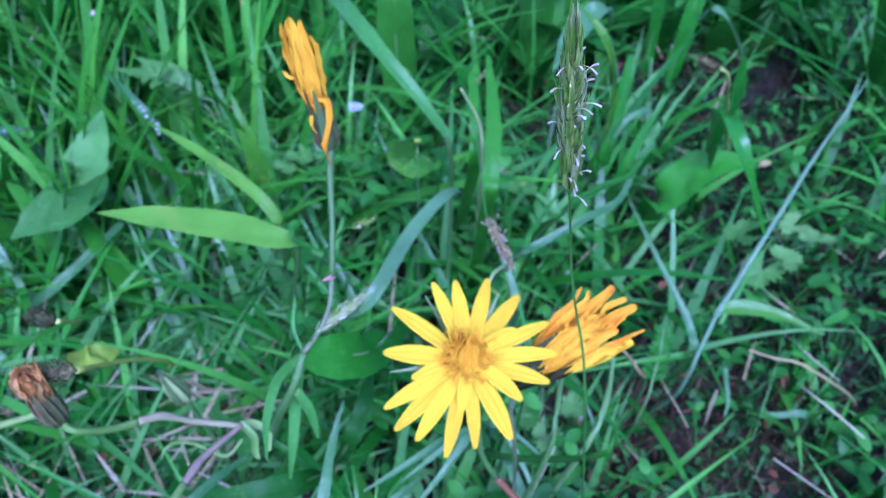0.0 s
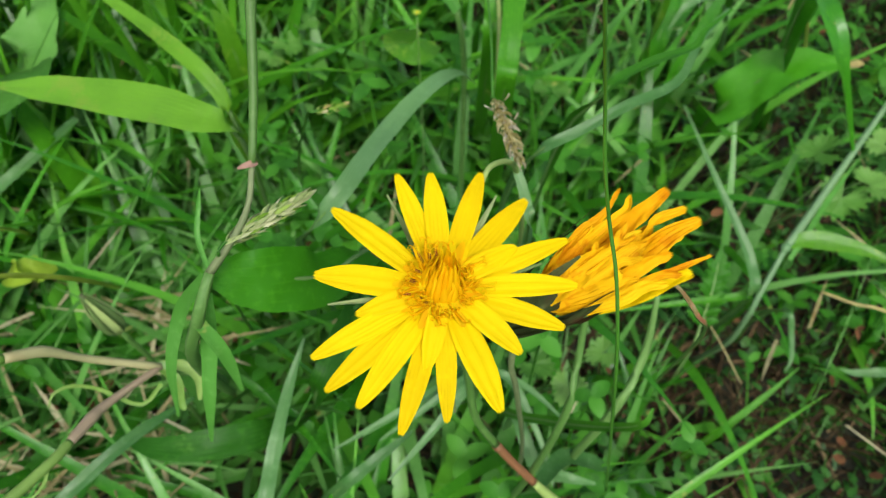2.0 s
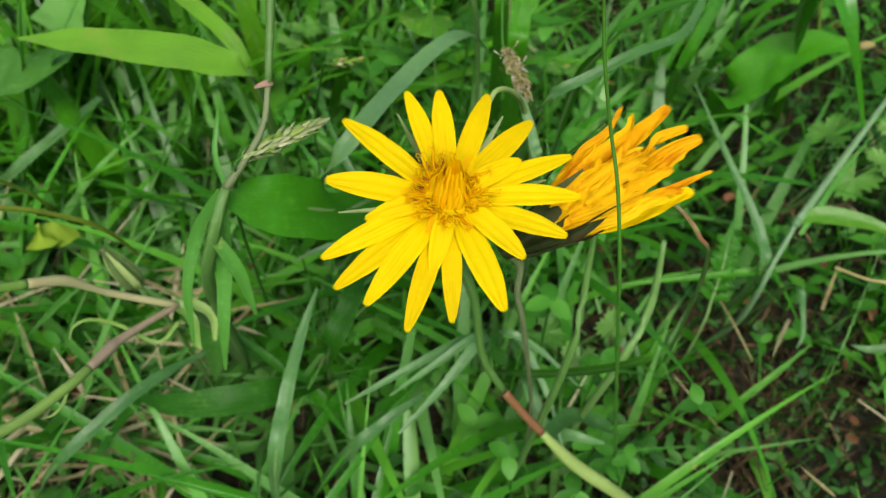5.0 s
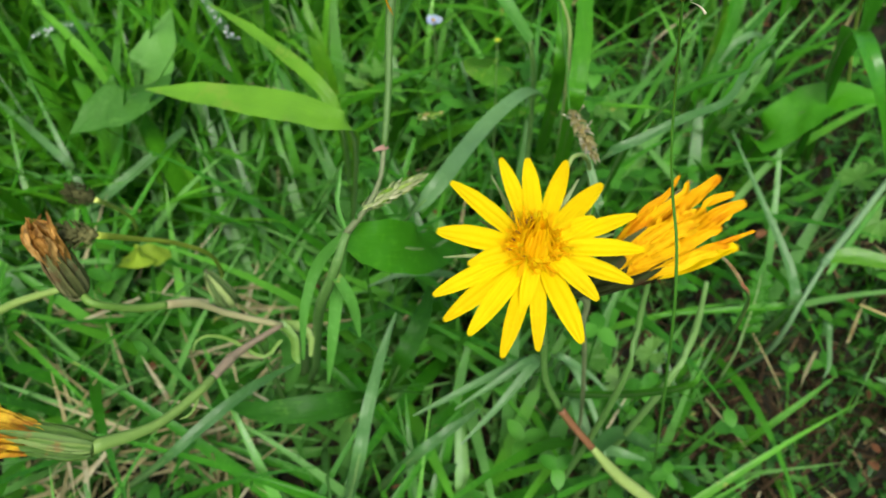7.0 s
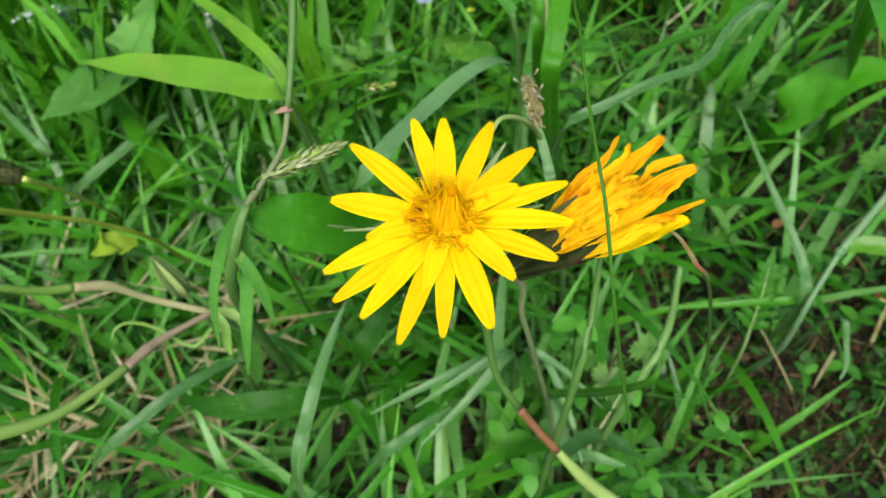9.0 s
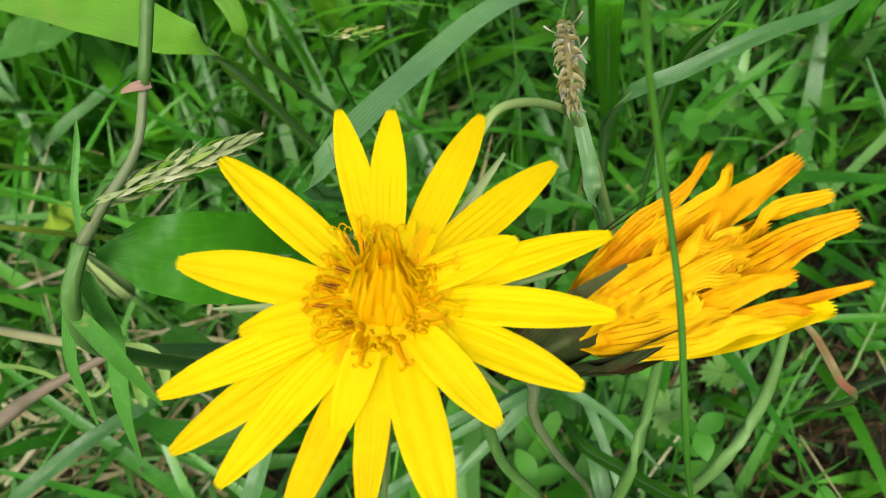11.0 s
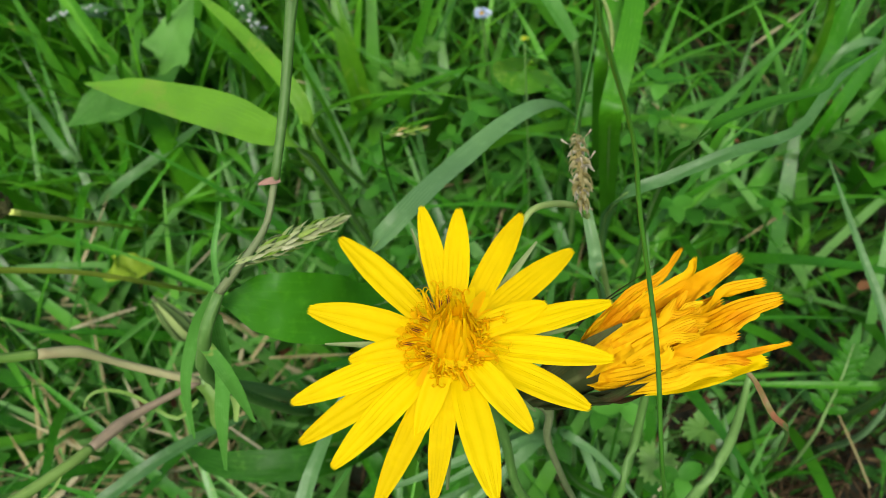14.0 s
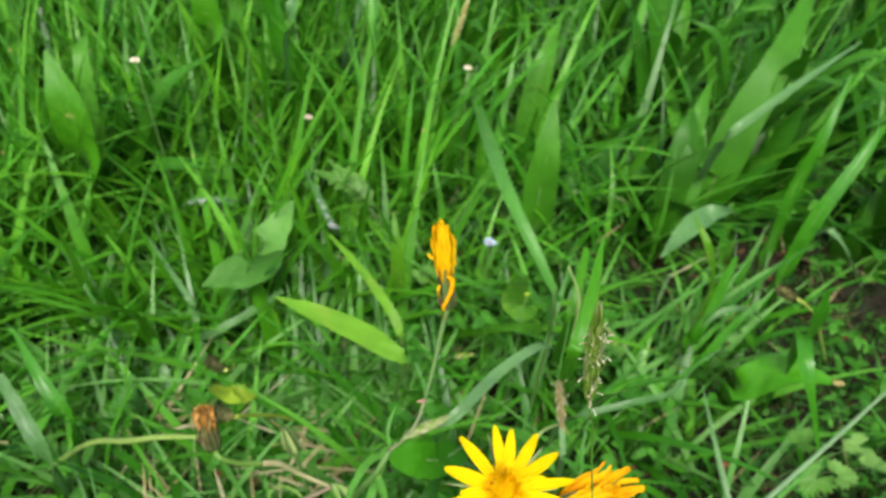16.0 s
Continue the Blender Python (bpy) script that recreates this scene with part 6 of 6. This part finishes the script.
leaf("long_blade", [(-0.2521, 0.0335, 0.16), (-0.2357, 0.0206, 0.15), (-0.224, 0.0121, 0.12), (-0.2617, 0.0418, 0)], [0.005, 0.009, 0.01, 0.008], GLAUCOUS, "grey-green grass blade at the side", "grass blade", fold=0.3)
leaf("bright_blade", [(-0.2777, 0.0725, 0.14), (-0.2469, 0.0487, 0.13), (-0.2375, 0.0448, 0.1), (-0.2706, 0.0727, 0)], [0.001, 0.008, 0.01, 0.008], BROAD, "bright grass blade bending over", "grass blade", fold=0.3)
leaf("red_blade", [(0.0411, -0.0004, 0.2278), (0.0442, -0.0020, 0.2263), (0.0470, -0.0071, 0.2247), (0.0556, -0.0012, 0.2038), (0.085, 0.04, 0.09), (0.105, 0.07, 0)], [0.0004, 0.0009, 0.0011, 0.001, 0.0008], STEM_RED, "small reddish dry grass blade", "grass blade", fold=0.3)


leaf("broad_strap", [(0.1544, 0.1764, 0.19), (0.1586, 0.1758, 0.16), (0.1667, 0.1891, 0.1), (0.1779, 0.2062, 0.03), (0.1814, 0.2127, 0)], [0.003, 0.011, 0.015, 0.015, 0.012, 0.009], LEAF_MID, "broad upright green strap leaf beside a seed head", fold=0.3)


# ---------------------------------------------------------------- lobed and pinnate leaves
def lobed_blade(bm, centre, size, head, tilt, seed):
    """A round leaf cut into five toothed lobes, open at its stalk."""
    uv = bm.loops.layers.uv.verify()
    turn = random.Random(seed).uniform(-0.2, 0.2)
    head += turn
    nor = Vector((math.sin(tilt) * math.cos(head), math.sin(tilt) * math.sin(head), math.cos(tilt)))
    ex = Vector((math.cos(head), math.sin(head), 0))
    ex = (ex - nor * ex.dot(nor)).normalized()
    ey = nor.cross(ex)
    rings, steps = 4, 61
    mid = bm.verts.new(Vector(centre))
    rows = []
    for q in range(1, rings + 1):
        f = q / rings
        row = []
        for k in range(steps):
            th = (k / (steps - 1) - 0.5) * 5.4
            lobe = 0.62 + 0.38 * abs(math.cos(th * 5 / 5.4 * math.pi / 2)) ** 0.7
            tooth = 1 + 0.09 * (1 if k % 4 < 2 else -1)
            r = size * f * (1 + (lobe * tooth - 1) * f * f)
            lift = size * (0.22 * f * f + 0.05 * math.cos(th * 5) * f)
            row.append(bm.verts.new(Vector(centre) + ex * (r * math.cos(th)) + ey * (r * math.sin(th)) + nor * lift))
        rows.append(row)
    for k in range(steps - 1):
        faces = [(mid, rows[0][k], rows[0][k + 1])] + [(rows[q][k], rows[q + 1][k], rows[q + 1][k + 1], rows[q][k + 1]) for q in range(rings - 1)]
        for vs in faces:
            f = bm.faces.new(vs)
            f.smooth = True
            for lp in f.loops:
                lp[uv].uv = (k / steps, 0.5)
    return bm


def lobed_plant(places, size, label, seed):
    rng = random.Random(seed)
    p0 = Vector(places[0])
    base = Vector((p0.x, p0.y + 0.012, ground_z(p0.x, p0.y + 0.012)))
    th = thing("lobed_leaf_plant", base, label, "plant", "lobed-leaved herbs in the grass")
    for p in places:
        p = Vector(p)
        bm = B()
        lobed_blade(bm, p, size * rng.uniform(0.8, 1.15), rng.uniform(0, 6.283), rng.uniform(0.1, 0.6), rng.randint(0, 999))
        part("leaf", bm, LOBED, th)
        bm = B()
        tube(bm, [p, p.lerp(base, 0.5) + Vector((0, 0, 0.008)), base], [0.0004, 0.0005, 0.0006], 6, 10)
        part("leaf_stalk", bm, STEM, th)
    return th


lobed_plant([(0.1801, 0.1477, 0.0882), (0.2003, 0.1314, 0.0837), (0.1875, 0.1280, 0.0792), (0.2202, 0.1403, 0.0882), (0.2147, 0.1552, 0.0837)], 0.0105, "low herb with pale green lobed and toothed leaves", 81)
lobed_plant([(0.0501, 0.1958, 0.1062), (0.0564, 0.1774, 0.1017), (0.0444, 0.1892, 0.0927)], 0.009, "small herb with pale lobed leaves under the grass", 82)
lobed_plant([(-0.0662, 0.2107, 0.1017), (-0.0584, 0.2203, 0.1062), (-0.0755, 0.2122, 0.0927)], 0.008, "small herb with pale lobed leaves beside the flower stem", 83)
lobed_plant([(0.0381, 0.0502, 0.0792), (0.0505, 0.0417, 0.0747), (0.0681, 0.0584, 0.0702)], 0.0075, "low herb with small lobed leaves near the soil", 84)


def pinnate_plant(root, tip, pairs, size, label, seed, mat=LOBED):
    """One arching leaf of paired toothed leaflets on a common stalk."""
    rng = random.Random(seed)
    root, tip = Vector(root), Vector(tip)
    th = thing("pinnate_leaf_plant", (root.x, root.y, ground_z(root.x, root.y)), label, "plant")
    c = spline([root, root.lerp(tip, 0.5) + Vector((0, 0, 0.008)), tip], 24)
    bm = B()
    tube(bm, [(root.x, root.y, ground_z(root.x, root.y) - 0.003)] + c[::6], [0.0007, 0.0006, 0.0003], 6, 16)
    part("leaf_stalk", bm, STEM, th)
    for k in range(pairs):
        i = 6 + int(18 * k / pairs)
        d = (c[min(i + 1, 24)] - c[i - 1]).normalized()
        side = d.cross(Vector((0, 0, 1))).normalized()
        for sgn in (-1, 1):
            L = size * (1 - 0.35 * k / pairs) * rng.uniform(0.85, 1.1)
            e = c[i] + side * sgn * L * 0.85 + d * L * 0.55 + Vector((0, 0, rng.uniform(-0.2, 0.25) * L))
            bm = B()
            ribbon(bm, [c[i], c[i].lerp(e, 0.5) + Vector((0, 0, 0.0008)), e], [L * 0.12, L * 0.42, L * 0.36, L * 0.5, L * 0.38, L * 0.42, L * 0.2, L * 0.04], (0, -0.2, 0.98), 14, 4, 0.2, 0, 0.08, 0, rng)
            part("leaflet", bm, mat, th)
    bm = B()
    ribbon(bm, [c[22], tip, tip + (tip - c[20]).normalized() * size], [size * 0.12, size * 0.45, size * 0.4, size * 0.05], (0, -0.2, 0.98), 10, 4, 0.2, 0, 0.08, 0, rng)
    part("leaflet", bm, mat, th)
    return th


pinnate_plant((-0.1220, 0.2622, 0.0837), (-0.1549, 0.2787, 0.1152), 5, 0.013, "arching pale green leaf of paired toothed leaflets", 91)
pinnate_plant((-0.1185, 0.2608, 0.0927), (-0.1534, 0.2542, 0.1287), 7, 0.016, "pale feathery leaf of many paired leaflets", 92)
pinnate_plant((0.1107, 0.0656, 0.0545), (0.1191, 0.0907, 0.086), 9, 0.0085, "low fern-like leaf of many small leaflets", 93, DEEP)
pinnate_plant((-0.2225, 0.0543, 0.0657), (-0.2245, 0.0788, 0.0927), 8, 0.009, "fern-like feathered leaf beside the withered flower", 94, DEEP)


# small flowers
def small_flower(name, place, size, mat, label, seed):
    rng = random.Random(seed)
    p = Vector(place)
    th = thing(name, (p.x, p.y + 0.01, ground_z(p.x, p.y + 0.01)), label, "flower")
    for k in range(5):
        a = k * 1.2566 + rng.uniform(-0.15, 0.15)
        d = Vector((math.cos(a), math.sin(a) * 0.8, 0.25))
        bm = B()
        ribbon(bm, [p + d * size * 0.1, p + d * size * 0.6, p + d * size], [size * 0.35, size * 0.9, size * 0.8, size * 0.3], (0, -0.4, 0.9), 6, 4, 0.15)
        part("petal", bm, mat, th)
    bm = B()
    blob(bm, p + Vector((0, 0, size * 0.15)), (size * 0.2,) * 3, seed=seed)
    part("centre", bm, FLORET, th, "yellow centre")
    bm = B()
    tube(bm, [p, p + Vector((0.002, 0.005, -p.z * 0.5)), (p.x, p.y + 0.01, 0)], [min(0.0006, size * 0.16), min(0.0006, size * 0.2), min(0.0007, size * 0.25)], 6, 10)
    part("stem", bm, STEM, th)
    return th


small_flower("blue_flower", (-0.0344, 0.2378, 0.1125), 0.0048, BLUE, "tiny pale blue meadow flower", 71)
small_flower("white_flower", (-0.0795, 0.3732, 0.16), 0.0035, DULL_WHITE, "tiny white meadow flower on a thin stem", 72)
small_flower("white_flower", (-0.1953, 0.3269, 0.12), 0.0035, DULL_WHITE, "tiny white meadow flower on a thin stem", 73)
small_flower("white_flower", (-0.283, 0.2505, 0.2), 0.0035, DULL_WHITE, "tiny whitish clover flower in the grass", 74)
small_flower("yellow_bud", (-0.0054, 0.1375, 0.18), 0.0016, YELLOW_LEAF, "tiny yellow bud above a round leaf", 75)


# ---------------------------------------------------------------- strap-leaved plants behind
def strap_plant(base, seed, n, height, label):
    rng = random.Random(seed)
    base = Vector((base[0], base[1], ground_z(base[0], base[1])))
    th = thing("strap_leaf_plant", base, label, "plant", "strap-leaved plants in the meadow")
    for k in range(n):
        a = rng.uniform(0, 6.283)
        d = Vector((math.cos(a), math.sin(a), 0))
        h = height * rng.uniform(0.7, 1.1)
        out = rng.uniform(0.25, 0.6) * h
        w = rng.uniform(0.012, 0.024)
        bm = B()
        ribbon(bm, [base + d * 0.004, base + d * out * 0.25 + Vector((0, 0, h * 0.45)), base + d * out * 0.65 + Vector((0, 0, h * 0.85)), base + d * out * 1.15 + Vector((0, 0, h * rng.uniform(0.85, 1.0)))], [w * 0.35, w * 0.7, w, w * 0.95, w * 0.6, 0.001], d * -0.6 + Vector((0, 0, 1)), 16, 6, 0.25, 0, 0.04, rng.uniform(-0.5, 0.5), rng)
        part("leaf", bm, STRAP, th)
    return th


for k, (x, y, n, h) in enumerate(((-0.33, 0.24, 5, 0.2), (-0.42, 0.5, 4, 0.2), (-0.2, 0.62, 5, 0.2), (0.02, 0.62, 6, 0.22), (0.16, 0.48, 5, 0.19), (0.3, 0.42, 5, 0.2), (0.32, 0.7, 5, 0.22), (-0.6, 0.75, 5, 0.22), (0.0, 0.92, 5, 0.24), (0.46, 0.55, 4, 0.2), (-0.3, 0.85, 5, 0.22), (0.1, 0.36, 4, 0.15), (-0.03, 0.42, 4, 0.16), (0.22, 0.58, 6, 0.2), (0.1, 0.55, 5, 0.18), (0.38, 0.34, 5, 0.17), (-0.12, 0.5, 5, 0.2), (-0.28, 0.5, 5, 0.22), (-0.45, 0.66, 5, 0.22), (0.2, 0.8, 6, 0.22), (-0.1, 0.76, 6, 0.23), (0.42, 0.75, 5, 0.2), (-0.5, 0.35, 4, 0.18))):
    strap_plant((x, y), 100 + k, n, h, "clump of broad upright green strap leaves")
